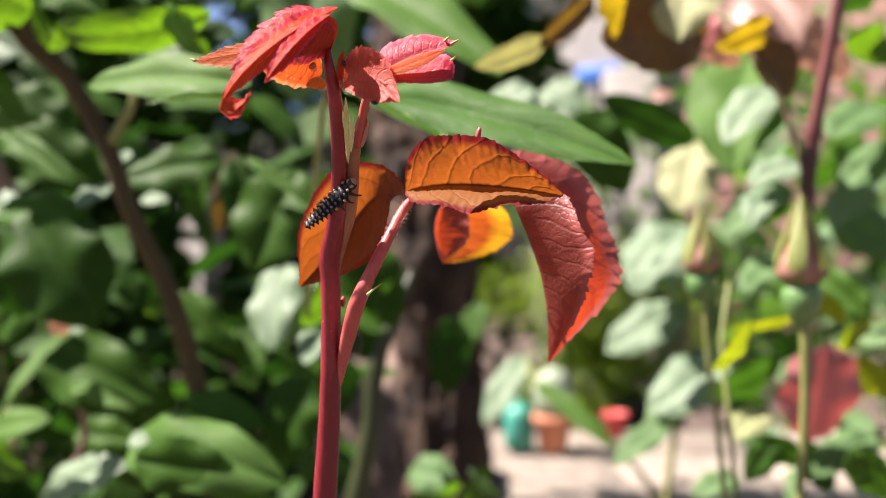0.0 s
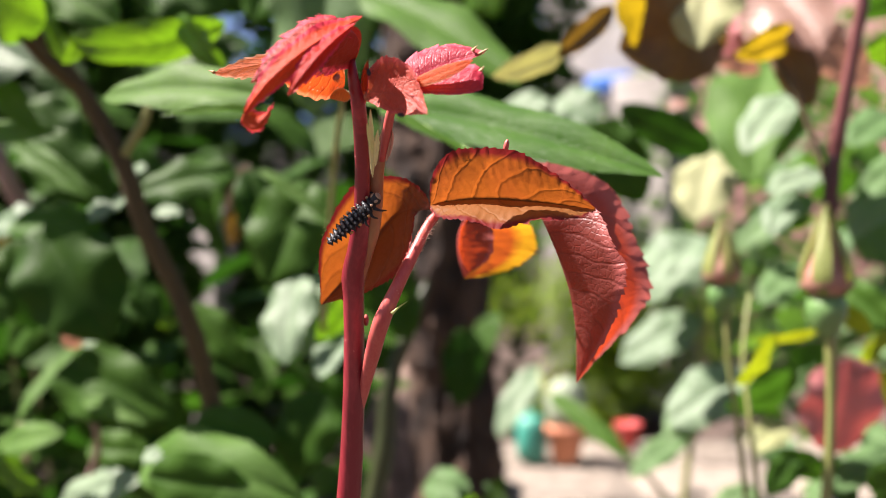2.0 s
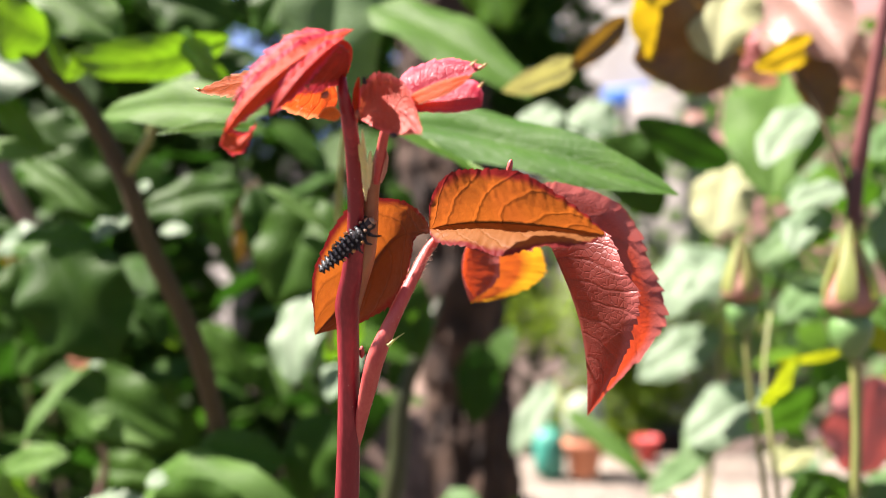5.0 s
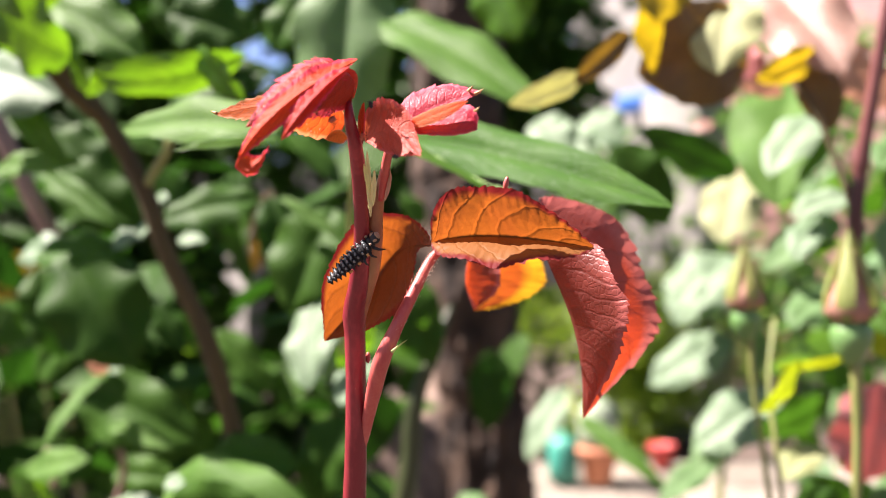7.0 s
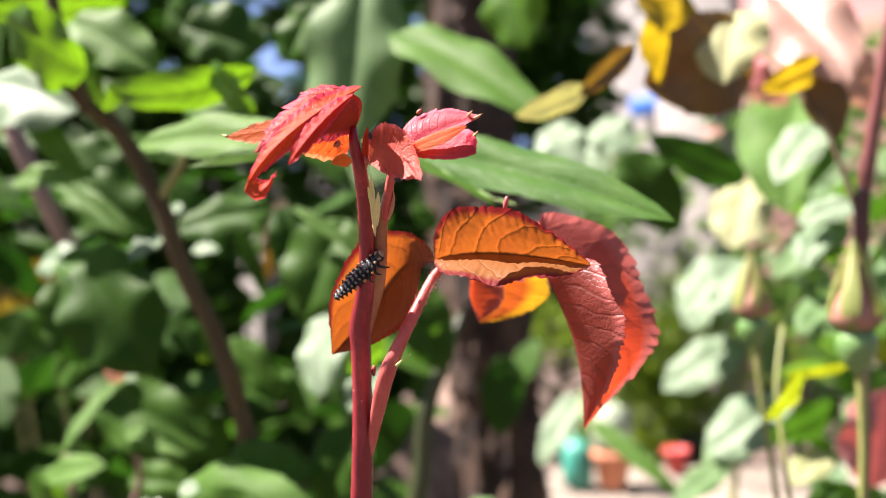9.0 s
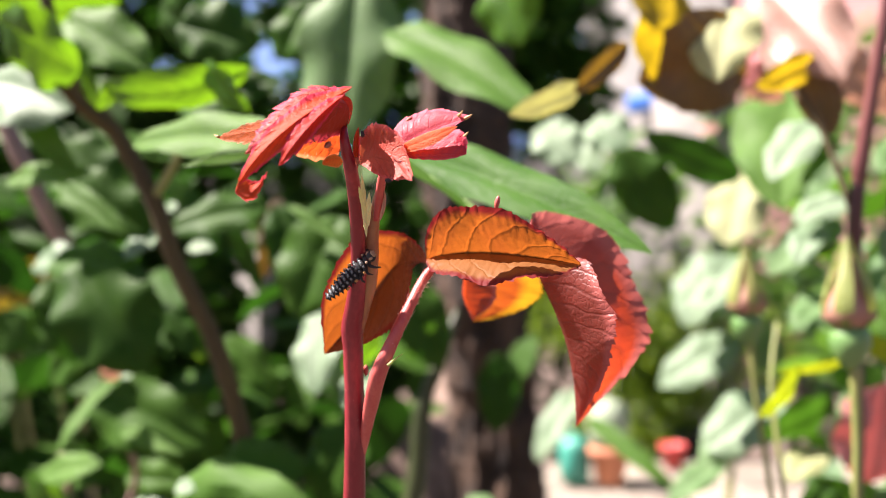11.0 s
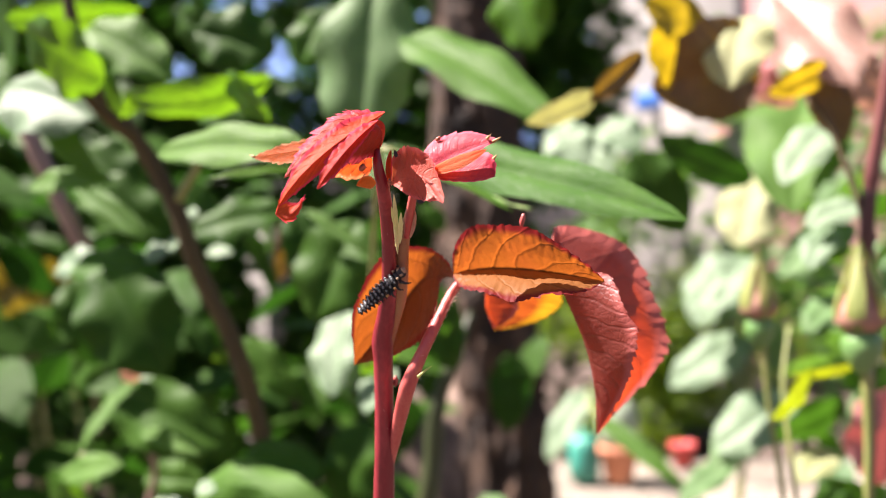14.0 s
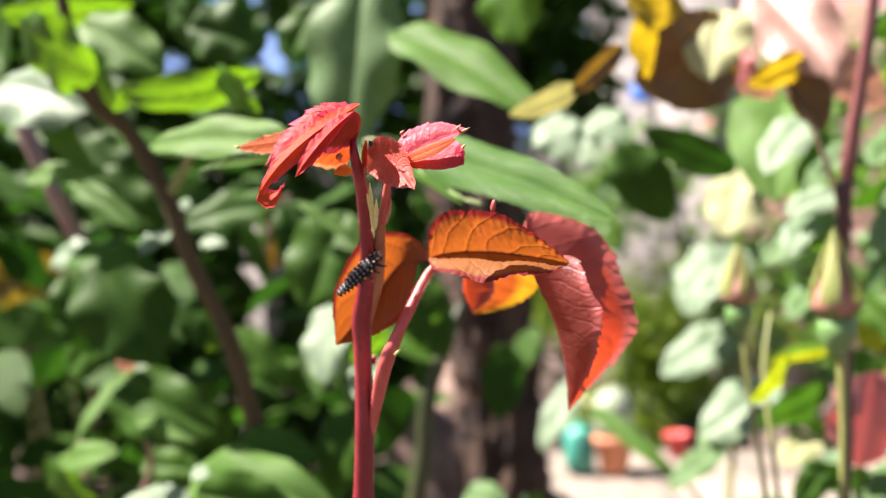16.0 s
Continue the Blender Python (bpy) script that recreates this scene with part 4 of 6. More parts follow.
    # small pale blade stands for the highlight at the arched leaf's end
    leaf(b, (-0.1169, 0.3400, 0.9291), (-0.1080, 0.3350, 0.9290), "white_sheen", 0.7, None, 0.08, 0.04, seed=137)
    leaf(b, (-0.2156, 0.4250, 0.9122), (-0.1746, 0.4050, 0.9243), "pale_sheen", 0.38, None, 0.08, 0.04, seed=138)
    leaf(b, (-0.2158, 0.4150, 0.9171), (-0.1839, 0.4100, 0.8976), "lime", 0.55, 30, 0.08, 0.04, seed=139)
    leaf(b, (-0.1866, 0.4250, 0.8848), (-0.1400, 0.4050, 0.9038), "white_sheen", 0.4, None, 0.08, 0.04, seed=140)
    leaf(b, (-0.1842, 0.4550, 0.9074), (-0.1509, 0.4500, 0.9056), "green", 0.6, -25, 0.08, 0.04, seed=141)
    leaf(b, (-0.0535, 0.3600, 0.9496), (-0.0638, 0.3550, 0.9175), "dark", 0.8, -12, 0.1, 0.04, seed=142)
    leaf(b, (-0.0998, 0.3450, 0.9397), (-0.0669, 0.3400, 0.9343), "dark", 0.55, -22, 0.08, 0.04, seed=143)
    leaf(b, (-0.1391, 0.4750, 0.9766), (-0.1085, 0.4700, 0.9448), "green", 0.5, -28, 0.08, 0.04, seed=144)
    leaf(b, (-0.2188, 0.4450, 0.9564), (-0.1904, 0.4400, 0.9841), "green", 0.6, -25, 0.08, 0.04, seed=145)
    leaf(b, (-0.0544, 0.4050, 1.1457), (-0.0639, 0.4000, 1.0633), "pale", 0.62, -8, 0.05, 0.0, seed=146)
    leaf(b, (-0.0943, 0.4200, 1.1095), (-0.0786, 0.4200, 1.1382), "green", 0.8, -20, 0.08, 0.04, seed=147)
    leaf(b, (-0.1439, 0.4200, 1.1281), (-0.1047, 0.4200, 1.1174), "dark", 0.85, -12, 0.05, 0.03, seed=148)
    leaf(b, (-0.1507, 0.4400, 1.0904), (-0.0965, 0.4300, 1.1028), "dark", 0.45, -25, 0.08, 0.04, seed=149)
    leaf(b, (-0.2176, 0.4600, 1.0804), (-0.1869, 0.4550, 1.0483), "dark", 0.7, -20, 0.08, 0.04, seed=150)
    leaf(b, (-0.0502, 0.5000, 1.0090), (-0.0256, 0.5000, 0.9564), "dark", 0.6, -15, 0.08, 0.04, seed=151)
    leaf(b, (-0.0327, 0.5200, 1.0350), (-0.0455, 0.5200, 1.0511), "green", 0.6, -25, 0.08, 0.04, seed=152)
    leaf(b, (-0.1264, 0.3120, 1.0782), (-0.1332, 0.3080, 1.0668), "lime", 0.5, 35, 0.08, 0.04, seed=232)
    leaf(b, (-0.0894, 0.2900, 1.0774), (-0.0727, 0.2860, 1.0608), "lime", 0.5, 40, 0.08, 0.04, seed=233)
    leaf(b, (-0.0407, 0.4000, 1.1169), (0.0227, 0.3450, 1.0655), "pale_sheen", 0.31, -30, 0.06, 0.04, seed=37)
    leaf(b, (-0.1595, 0.4400, 1.1450), (-0.1158, 0.4300, 1.1137), "dark", 0.5, 30, 0.1, 0.03, seed=38)
    leaf(b, (0.0128, 0.5500, 1.2022), (0.0231, 0.5400, 1.1444), "lime", 0.95, 48, 0.08, 0.04, seed=153)
    leaf(b, (-0.0238, 0.6000, 0.8328), (0.0115, 0.6000, 0.8459), "lime", 0.7, 45, 0.05, 0.03, seed=40)
    leaf(b, (0.0177, 0.6200, 0.8234), (0.0292, 0.6200, 0.8542), "lime", 0.6, 30, 0.05, 0.03, seed=46)
    leaf(b, (0.0074, 0.7500, 0.9446), (0.0028, 0.7500, 0.8795), "dark", 0.6, 15, 0.05, 0.03, seed=47)
    leaf(b, (-0.0408, 0.7000, 0.9483), (-0.0625, 0.7000, 0.9136), "dark", 0.55, 20, 0.05, 0.03, seed=48)
    part("twig", tube([(-0.2356, 0.4200, 1.0993), (-0.2200, 0.4200, 1.0654), (-0.2015, 0.4250, 1.0240), (-0.1932, 0.4300, 1.0056)], [0.004, 0.0045, 0.0045, 0.003], 10, o), "pinktwig", b)
    part("twig", tube([(-0.1863, 0.4400, 0.9291), (-0.1759, 0.4400, 0.9236), (-0.1752, 0.4450, 0.9095), (-0.1822, 0.4500, 0.8918)], [0.0012, 0.0016, 0.0018, 0.002], 9, o), "pinktwig", b)
    part("twig", tube([(-0.2062, 0.4300, 0.9246), (-0.2021, 0.4300, 0.9180), (-0.2035, 0.4300, 0.9021)], [0.0014, 0.0016, 0.0018], 9, o), "pinktwig", b)
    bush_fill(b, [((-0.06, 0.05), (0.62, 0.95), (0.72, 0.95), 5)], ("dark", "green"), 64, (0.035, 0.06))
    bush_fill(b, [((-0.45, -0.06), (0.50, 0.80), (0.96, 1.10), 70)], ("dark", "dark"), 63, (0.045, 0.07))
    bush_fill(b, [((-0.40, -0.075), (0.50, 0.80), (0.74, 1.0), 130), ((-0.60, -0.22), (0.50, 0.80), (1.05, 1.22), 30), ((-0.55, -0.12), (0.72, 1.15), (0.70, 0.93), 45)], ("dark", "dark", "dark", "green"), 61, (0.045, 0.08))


left_bush()


def yellow_flowers():
    rng = random.Random(21)
    for n, c in enumerate(((-0.4293, 0.8500, 1.0058), (-0.4584, 0.8500, 0.9689), (-0.4267, 0.9000, 0.9559), (-0.5049, 0.9000, 1.0061))):
        f = thing("yellow_flower", c, "small orange-yellow flower deep in the bush", "flower", group="yellow flowers")
        for k in range(7):
            a = 6.2832 * k / 7
            d = Vector((math.cos(a), -0.5, math.sin(a))) * 0.026
            s = Vector((-math.sin(a), 0, math.cos(a))) * 0.012
            v = Vector(c)
            part("petal", blade([v, v + d * 0.3, v + d * 0.7, v + d], [v + d * 0.3 - s, v + d * 0.9 - s], [v + d * 0.3 + s, v + d * 0.9 + s], teeth=2, bite=0.0, steps=8, across=2, seed=k, at=c), "flower", f)
        part("stalk", tube([c, (c[0] + 0.02, c[1] + 0.02, c[2] - 0.2), (c[0] + 0.03, c[1] + 0.02, 0.0)], [0.0015, 0.002, 0.003], 7, c), "greenstem", f)


yellow_flowers()


def second_cane():
    o = (-0.04, 0.52, 0.0)
    b = thing("rose_cane", o, "olive green rose cane rising from the soil", "rose cane")
    part("cane", tube([(-0.04, 0.53, 0), (-0.0497, 0.5200, 0.8577), (-0.0416, 0.5200, 0.8971), (-0.0374, 0.5200, 0.9358), (-0.0271, 0.5200, 0.9616), (-0.0178, 0.5300, 0.9872)], [0.008, 0.0062, 0.0056, 0.005, 0.0035, 0.002], 14, o, knots=0.05), "darkstem", b)
    leaf(b, (-0.0214, 0.5000, 0.9817), (-0.0447, 0.5000, 0.9631), "green", 0.6, 30, 0.05, 0.03, seed=49)


second_cane()


def behind_leaf():
    o = (-0.0239, 0.2500, 1.0428)
    b = thing("rose_leaf", o, "broad green rose leaf with bright toothed edge", "rose leaf")
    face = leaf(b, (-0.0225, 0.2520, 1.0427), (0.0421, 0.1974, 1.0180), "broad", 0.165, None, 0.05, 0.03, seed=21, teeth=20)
    fold = leaf(b, (-0.0247, 0.2240, 1.0393), (0.0041, 0.2140, 1.0232), "lime", 0.13, -60, 0.03, 0.02, seed=79, teeth=16)
    part("stalk", tube([(-0.0225, 0.2520, 1.0427), (-0.0303, 0.2520, 1.0455), (-0.0350, 0.2700, 1.0437), (-0.0431, 0.3100, 1.0233), (-0.0512, 0.3450, 0.9745)], [0.0005, 0.0007, 0.0009, 0.001, 0.0012], 7, o), "greenstem", b)
    # bumpy tube added along the margin to stand for its white glints
    rim = part("leaf_edge", tube([(-0.0144, 0.2225, 1.0352), (-0.0094, 0.2205, 1.0322), (-0.0032, 0.2180, 1.0283), (0.0021, 0.2160, 1.0256), (0.0088, 0.2140, 1.0235)], [0.0002, 0.0006, 0.0006, 0.0005, 0.0002], 9, o, knots=0.7, seed=4), "rim", b, "pale glossy bumps added for the edge's glints")
    return face, fold, rim


SWAYING = behind_leaf()


def bud(o, b, centre, scale, seed):
    """A closed bud: swollen hip, cone of folded petals, five long sepals wrapped round it."""
    c = Vector(centre)
    k = scale
    part("hip", lathe([(0.16 * k, -1.9 * k), (0.40 * k, -1.65 * k), (0.66 * k, -1.15 * k), (0.70 * k, -0.75 * k), (0.52 * k, -0.35 * k)], 16, c - Vector(o)), "hip", b)
    part("petals", lathe([(0.50 * k, -0.45 * k), (0.92 * k, -0.05 * k), (0.80 * k, 0.45 * k), (0.50 * k, 1.1 * k), (0.25 * k, 1.8 * k), (0.04 * k, 2.2 * k)], 16, c - Vector(o)), "petal", b)
    for i in range(5):
        a = 6.2832 * i / 5 + seed
        r = Vector((math.cos(a), math.sin(a), 0))
        t = Vector((-math.sin(a), math.cos(a), 0))
        mid = [c + r * 0.5 * k - Vector((0, 0, 0.5 * k)), c + r * 1.42 * k + Vector((0, 0, 0.05 * k)), c + r * 0.62 * k + Vector((0, 0, 1.2 * k)), c + r * 0.06 * k + Vector((0, 0, 2.85 * k))]
        rim = [[mid[1] + t * s * 0.55 * k - r * 0.1 * k, mid[2] + t * s * 0.28 * k - r * 0.08 * k] for s in (-1, 1)]
        part("sepal", blade(mid, rim[0], rim[1], teeth=6, bite=0.02, steps=14, across=3, seed=i, at=o), "sepal_leaf", b)


def right_buds():
    o = (0.13, 0.32, 0.0)
    b = thing("rose_bud", o, "closed pointed rose bud on a long stem", "rose bud", group="buds")
    part("pedicel", tube([(0.12, 0.32, 0), (0.1233, 0.3150, 0.9138), (0.1245, 0.3130, 0.9497), (0.1237, 0.3110, 0.9770)], [0.004, 0.0016, 0.0016, 0.0022], 10, o), "greenstem", b)
    bud(o, b, (0.1224, 0.3110, 0.9921), 0.0096, 0.4)
    o2 = (0.11, 0.36, 0.0)
    b2 = thing("rose_bud", o2, "small closed rose bud on a thin stem", "rose bud", group="buds")
    part("pedicel", tube([(0.11, 0.36, 0), (0.1115, 0.3600, 0.9015), (0.1081, 0.3600, 0.9332), (0.1041, 0.3600, 0.9645), (0.1032, 0.3600, 0.9868)], [0.004, 0.0012, 0.0011, 0.0011, 0.0016], 10, o2), "greenstem", b2)
    part("pedicel", tube([(0.115, 0.38, 0), (0.1192, 0.3700, 0.8987), (0.1162, 0.3700, 0.9314), (0.1165, 0.3800, 0.9625), (0.1225, 0.3900, 0.9857)], [0.004, 0.0011, 0.0010, 0.0010, 0.0009], 10, o2), "greenstem", b2)
    bud(o2, b2, (0.1019, 0.3600, 0.9940), 0.0082, 1.1)
    p = thing("rose_cane", (0.15, 0.36, 0.0), "purple-brown rose cane with mixed leaves", "rose cane")
    o3 = (0.15, 0.36, 0.0)
    part("cane", tube([(0.1402, 0.3460, 1.0384), (0.1404, 0.3450, 1.0430), (0.1430, 0.3400, 1.0677), (0.1457, 0.3350, 1.0917), (0.1487, 0.3300, 1.1210)], [0.0024, 0.0029, 0.0025, 0.0023, 0.002], 12, o3, knots=0.06), "purple", p)
    part("cane_foot", tube([(0.14, 0.36, 0), (0.1410, 0.3600, 0.9015), (0.1434, 0.3600, 0.9421), (0.1439, 0.3600, 0.9734), (0.1423, 0.3550, 1.0046), (0.1399, 0.3500, 1.0198), (0.1402, 0.3460, 1.0399)], [0.004, 0.0018, 0.0018, 0.0018, 0.0018, 0.0029, 0.0027], 12, o3, knots=0.06), "cane_shade", p, "lower purple cane with shade put into its colour")
    part("twig", tube([(0.1433, 0.3520, 1.0199), (0.1376, 0.3600, 1.0471), (0.1327, 0.3650, 1.0659), (0.1237, 0.3650, 1.0818)], [0.0018, 0.0012, 0.0011, 0.001], 8, o3), "cane", p)
    leaf(p, (0.1286, 0.3300, 0.9758), (0.1023, 0.3250, 0.9722), "yellow", 0.17, 30, 0.08, 0.04, seed=154)
    leaf(p, (0.1099, 0.3250, 0.9742), (0.0930, 0.3150, 0.9582), "yellow", 0.45, 42, 0.08, 0.04, seed=155)
    leaf(p, (0.1398, 0.3400, 0.9837), (0.1523, 0.3450, 0.9724), "yellow", 0.5, 35, 0.08, 0.04, seed=156)
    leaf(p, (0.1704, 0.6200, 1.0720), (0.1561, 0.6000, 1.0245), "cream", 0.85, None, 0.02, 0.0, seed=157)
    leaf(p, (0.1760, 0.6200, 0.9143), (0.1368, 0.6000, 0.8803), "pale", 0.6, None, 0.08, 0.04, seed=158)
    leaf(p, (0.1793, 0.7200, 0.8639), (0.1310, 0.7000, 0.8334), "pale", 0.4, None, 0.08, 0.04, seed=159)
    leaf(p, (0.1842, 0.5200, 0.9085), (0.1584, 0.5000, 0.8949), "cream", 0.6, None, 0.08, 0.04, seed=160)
    leaf(p, (0.1650, 0.4500, 0.9077), (0.1496, 0.4500, 0.8851), "dark", 0.55, -20, 0.08, 0.04, seed=161)
    leaf(p, (0.1969, 0.4600, 0.9028), (0.2146, 0.4500, 0.8966), "cream", 0.5, None, 0.08, 0.04, seed=162)
    leaf(p, (0.1373, 0.6000, 1.0989), (0.1521, 0.6000, 1.1025), "redleaf_pale", 0.9, None, 0.08, 0.04, seed=163)
    # three pale blades stand for a cluster of white glints
    leaf(p, (0.0371, 0.6000, 1.1068), (0.0572, 0.5800, 1.0780), "white_sheen", 0.85, None, 0.08, 0.04, seed=164)
    leaf(p, (0.0668, 0.6000, 1.1066), (0.0896, 0.5800, 1.0868), "white_sheen", 0.9, None, 0.08, 0.04, seed=165)
    leaf(p, (0.0595, 0.6200, 1.0967), (0.0741, 0.6000, 1.0724), "white_sheen", 0.6, None, 0.08, 0.04, seed=166)
    leaf(p, (-0.0197, 0.5500, 0.8670), (0.0071, 0.5300, 0.8646), "pale", 0.75, None, 0.08, 0.04, seed=167)
    leaf(p, (0.0187, 0.5800, 0.8567), (0.0345, 0.5500, 0.8533), "lightgreen", 0.6, 45, 0.08, 0.04, seed=168)
    # pale blade laid before the big green leaf as its highlight
    leaf(p, (0.1646, 0.4550, 1.0820), (0.1333, 0.4300, 1.0492), "white_sheen", 0.5, None, 0.08, 0.04, seed=204)
    leaf(p, (0.1040, 0.3750, 1.0969), (0.1134, 0.3700, 1.0807), "redleaf", 0.6, 20, 0.08, 0.04, seed=205)
    leaf(p, (0.2181, 0.4600, 0.9056), (0.1787, 0.4400, 0.8903), "pale", 0.5, None, 0.08, 0.04, seed=206)
    leaf(p, (0.1840, 0.4700, 0.9007), (0.2011, 0.4700, 0.8747), "dark", 0.6, -20, 0.08, 0.04, seed=207)
    leaf(p, (0.1620, 0.5000, 0.8758), (0.1317, 0.4800, 0.8691), "pale", 0.5, None, 0.08, 0.04, seed=208)
    leaf(p, (0.2166, 0.4600, 0.9706), (0.1929, 0.4500, 0.9492), "yellow", 0.5, 35, 0.08, 0.04, seed=209)
    leaf(p, (0.1943, 0.4000, 1.0979), (0.1721, 0.4000, 1.0857), "lime", 0.5, 40, 0.08, 0.04, seed=210)
    leaf(p, (0.1810, 0.4200, 1.1133), (0.2043, 0.4200, 1.1235), "green", 0.6, 30, 0.08, 0.04, seed=211)
    leaf(p, (0.2159, 0.4500, 1.0711), (0.1823, 0.4300, 1.0522), "pale", 0.6, None, 0.08, 0.04, seed=212)
    leaf(p, (0.2196, 0.4700, 1.0365), (0.1919, 0.4500, 1.0101), "white_sheen", 0.55, None, 0.08, 0.04, seed=213)
    leaf(p, (0.1597, 0.5000, 1.0082), (0.1770, 0.4800, 1.0227), "white_sheen", 0.5, None, 0.08, 0.04, seed=214)
    leaf(p, (0.1843, 0.5000, 0.9958), (0.1589, 0.4800, 0.9754), "pale", 0.6, None, 0.08, 0.04, seed=215)
    leaf(p, (0.2120, 0.9000, 1.0084), (0.1798, 0.8800, 0.9648), "white_sheen", 0.6, None, 0.08, 0.04, seed=216)
    leaf(p, (0.1583, 0.4000, 1.0378), (0.1299, 0.3900, 1.0278), "white_sheen", 0.5, None, 0.08, 0.04, seed=234)
    leaf(p, (0.1441, 0.4000, 1.0283), (0.1297, 0.3850, 1.0096), "white_sheen", 0.6, None, 0.08, 0.04, seed=235)
    leaf(p, (0.1424, 0.4000, 1.0139), (0.1543, 0.4000, 1.0186), "lime", 0.5, 38, 0.08, 0.04, seed=236)
    leaf(p, (0.1862, 0.4400, 0.9539), (0.1809, 0.4500, 0.9053), "redleaf", 0.88, 12, 0.04, 0.02, seed=32)
    leaf(p, (0.1694, 0.5000, 1.1089), (0.1447, 0.4518, 1.0367), "pale_sheen", 0.60, None, 0.1, 0.08, seed=34)
    leaf(p, (0.0495, 0.3000, 1.0830), (0.0314, 0.3050, 1.0674), "olive", 0.35, 20, 0.1, 0.12, seed=37)
    leaf(p, (0.0352, 0.3050, 1.0702), (0.0101, 0.3000, 1.0601), "olive_pale", 0.40, 45, 0.06, 0.05, seed=38)
    leaf(p, (0.1027, 0.3550, 1.0927), (0.0595, 0.3450, 1.0794), "olive", 0.85, 15, 0.1, 0.10, seed=53)
    leaf(p, (0.0756, 0.3520, 1.1171), (0.0659, 0.3450, 1.0773), "gold", 1.0, 38, 0.10, 0.05, seed=54)
    leaf(p, (0.0951, 0.3450, 1.1059), (0.0868, 0.3350, 1.0763), "cream", 0.85, None, 0.10, 0.05, seed=55)
    leaf(p, (0.1309, 0.3600, 1.0896), (0.1060, 0.3550, 1.0784), "gold", 0.5, 25, 0.05, 0.03, seed=56)
    leaf(p, (0.1277, 0.3700, 1.0921), (0.1403, 0.3700, 1.0611), "olive", 0.55, 10, 0.05, 0.03, seed=57)
    leaf(p, (0.1200, 0.3900, 1.1285), (0.1394, 0.3533, 1.0802), "redleaf_pale", 0.55, None, 0.05, 0.03, seed=58)
    leaf(p, (0.1504, 0.4000, 1.1020), (0.1777, 0.4000, 1.0747), "redleaf_pale", 0.6, 25, 0.05, 0.03, seed=59)
    leaf(p, (0.1149, 0.4200, 1.0993), (0.1371, 0.4200, 1.0850), "redleaf_pale", 0.5, 25, 0.05, 0.03, seed=60)
    leaf(p, (0.1328, 0.4800, 1.0569), (0.0837, 0.4800, 1.0807), "dark", 0.42, 25, 0.05, 0.03, seed=62)
    leaf(p, (0.0732, 0.5000, 1.0748), (0.1011, 0.5000, 1.0313), "dark", 0.7, 15, 0.05, 0.03, seed=63)
    leaf(p, (0.1866, 0.4200, 1.0993), (0.2101, 0.4200, 1.0863), "lime", 0.6, 30, 0.05, 0.03, seed=64)
    leaf(p, (0.1944, 0.4500, 1.0310), (0.2278, 0.4499, 1.0533), "pale", 0.6, None, 0.05, 0.03, seed=65)
    leaf(p, (0.1797, 0.4700, 1.0324), (0.1415, 0.4693, 1.0061), "pale", 0.6, None, 0.05, 0.03, seed=66)
    leaf(p, (0.2159, 0.5000, 1.0189), (0.2373, 0.4687, 0.9945), "pale", 0.6, None, 0.05, 0.03, seed=67)
    leaf(p, (0.1876, 0.4000, 0.9705), (0.1710, 0.4200, 0.9924), "green", 0.5, 35, 0.05, 0.03, seed=68)
    leaf(p, (0.2133, 0.4800, 0.9407), (0.2401, 0.4800, 0.9229), "yellow", 0.6, 30, 0.05, 0.03, seed=70)
    leaf(p, (0.1923, 0.5200, 0.9358), (0.1504, 0.5200, 0.9164), "green", 0.6, 35, 0.05, 0.03, seed=71)
    leaf(p, (0.1884, 0.6000, 0.9259), (0.1365, 0.6011, 0.8922), "white_sheen", 0.7, None, 0.05, 0.03, seed=72)
    leaf(p, (0.1776, 0.4500, 0.8942), (0.1553, 0.4500, 0.9081), "green", 0.6, 25, 0.05, 0.03, seed=74)
    leaf(p, (0.1866, 0.4200, 0.9064), (0.2101, 0.4200, 0.8856), "green", 0.6, 25, 0.05, 0.03, seed=75)
    leaf(p, (0.2222, 0.5000, 0.8979), (0.2532, 0.5000, 0.8917), "cream", 0.5, 45, 0.05, 0.03, seed=76)
    q = thing("rose_bush", (0.2, 0.9, 0.0), "sunlit pale green rose bush beside the ledge", "rose bush")
    part("cane", tube([(0.2, 0.94, 0), (0.2310, 0.9400, 0.7428), (0.2514, 0.9400, 0.9073), (0.2602, 0.9400, 1.0006)], [0.006, 0.004, 0.003, 0.002], 10, (0.2, 0.9, 0)), "greenstem", q)
    leaf(q, (0.2514, 0.9400, 0.9393), (0.1693, 0.9474, 0.8918), "white_sheen", 0.55, None, 0.08, 0.05, seed=35)
    leaf(q, (0.2514, 0.9400, 1.0239), (0.1903, 0.9129, 0.9552), "white_sheen", 0.85, None, 0.08, 0.05, seed=36)
    leaf(q, (0.0918, 1.0000, 0.8840), (0.0442, 0.9616, 0.8126), "white_sheen", 0.42, None, 0.08, 0.05, seed=77)
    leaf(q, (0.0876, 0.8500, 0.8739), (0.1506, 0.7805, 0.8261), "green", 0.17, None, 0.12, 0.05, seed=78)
    part("twig", tube([(0.2, 0.9, 0.3), (0.1999, 0.8800, 0.7712), (0.1473, 0.8600, 0.8298), (0.0902, 0.8500, 0.8739), (0.0928, 0.9900, 0.8900)], [0.004, 0.003, 0.002, 0.0015, 0.001], 8, (0.2, 0.9, 0)), "greenstem", q)
    bush_fill(q, [((0.30, 0.62), (0.72, 1.15), (0.72, 1.18), 120), ((0.25, 0.52), (0.75, 1.1), (0.93, 1.15), 70)], ("pale", "green", "pale", "lightgreen"), 62)


right_buds()

# ---- the red shoot ----
SHOOT = (-0.019, 0.155, 0.0)


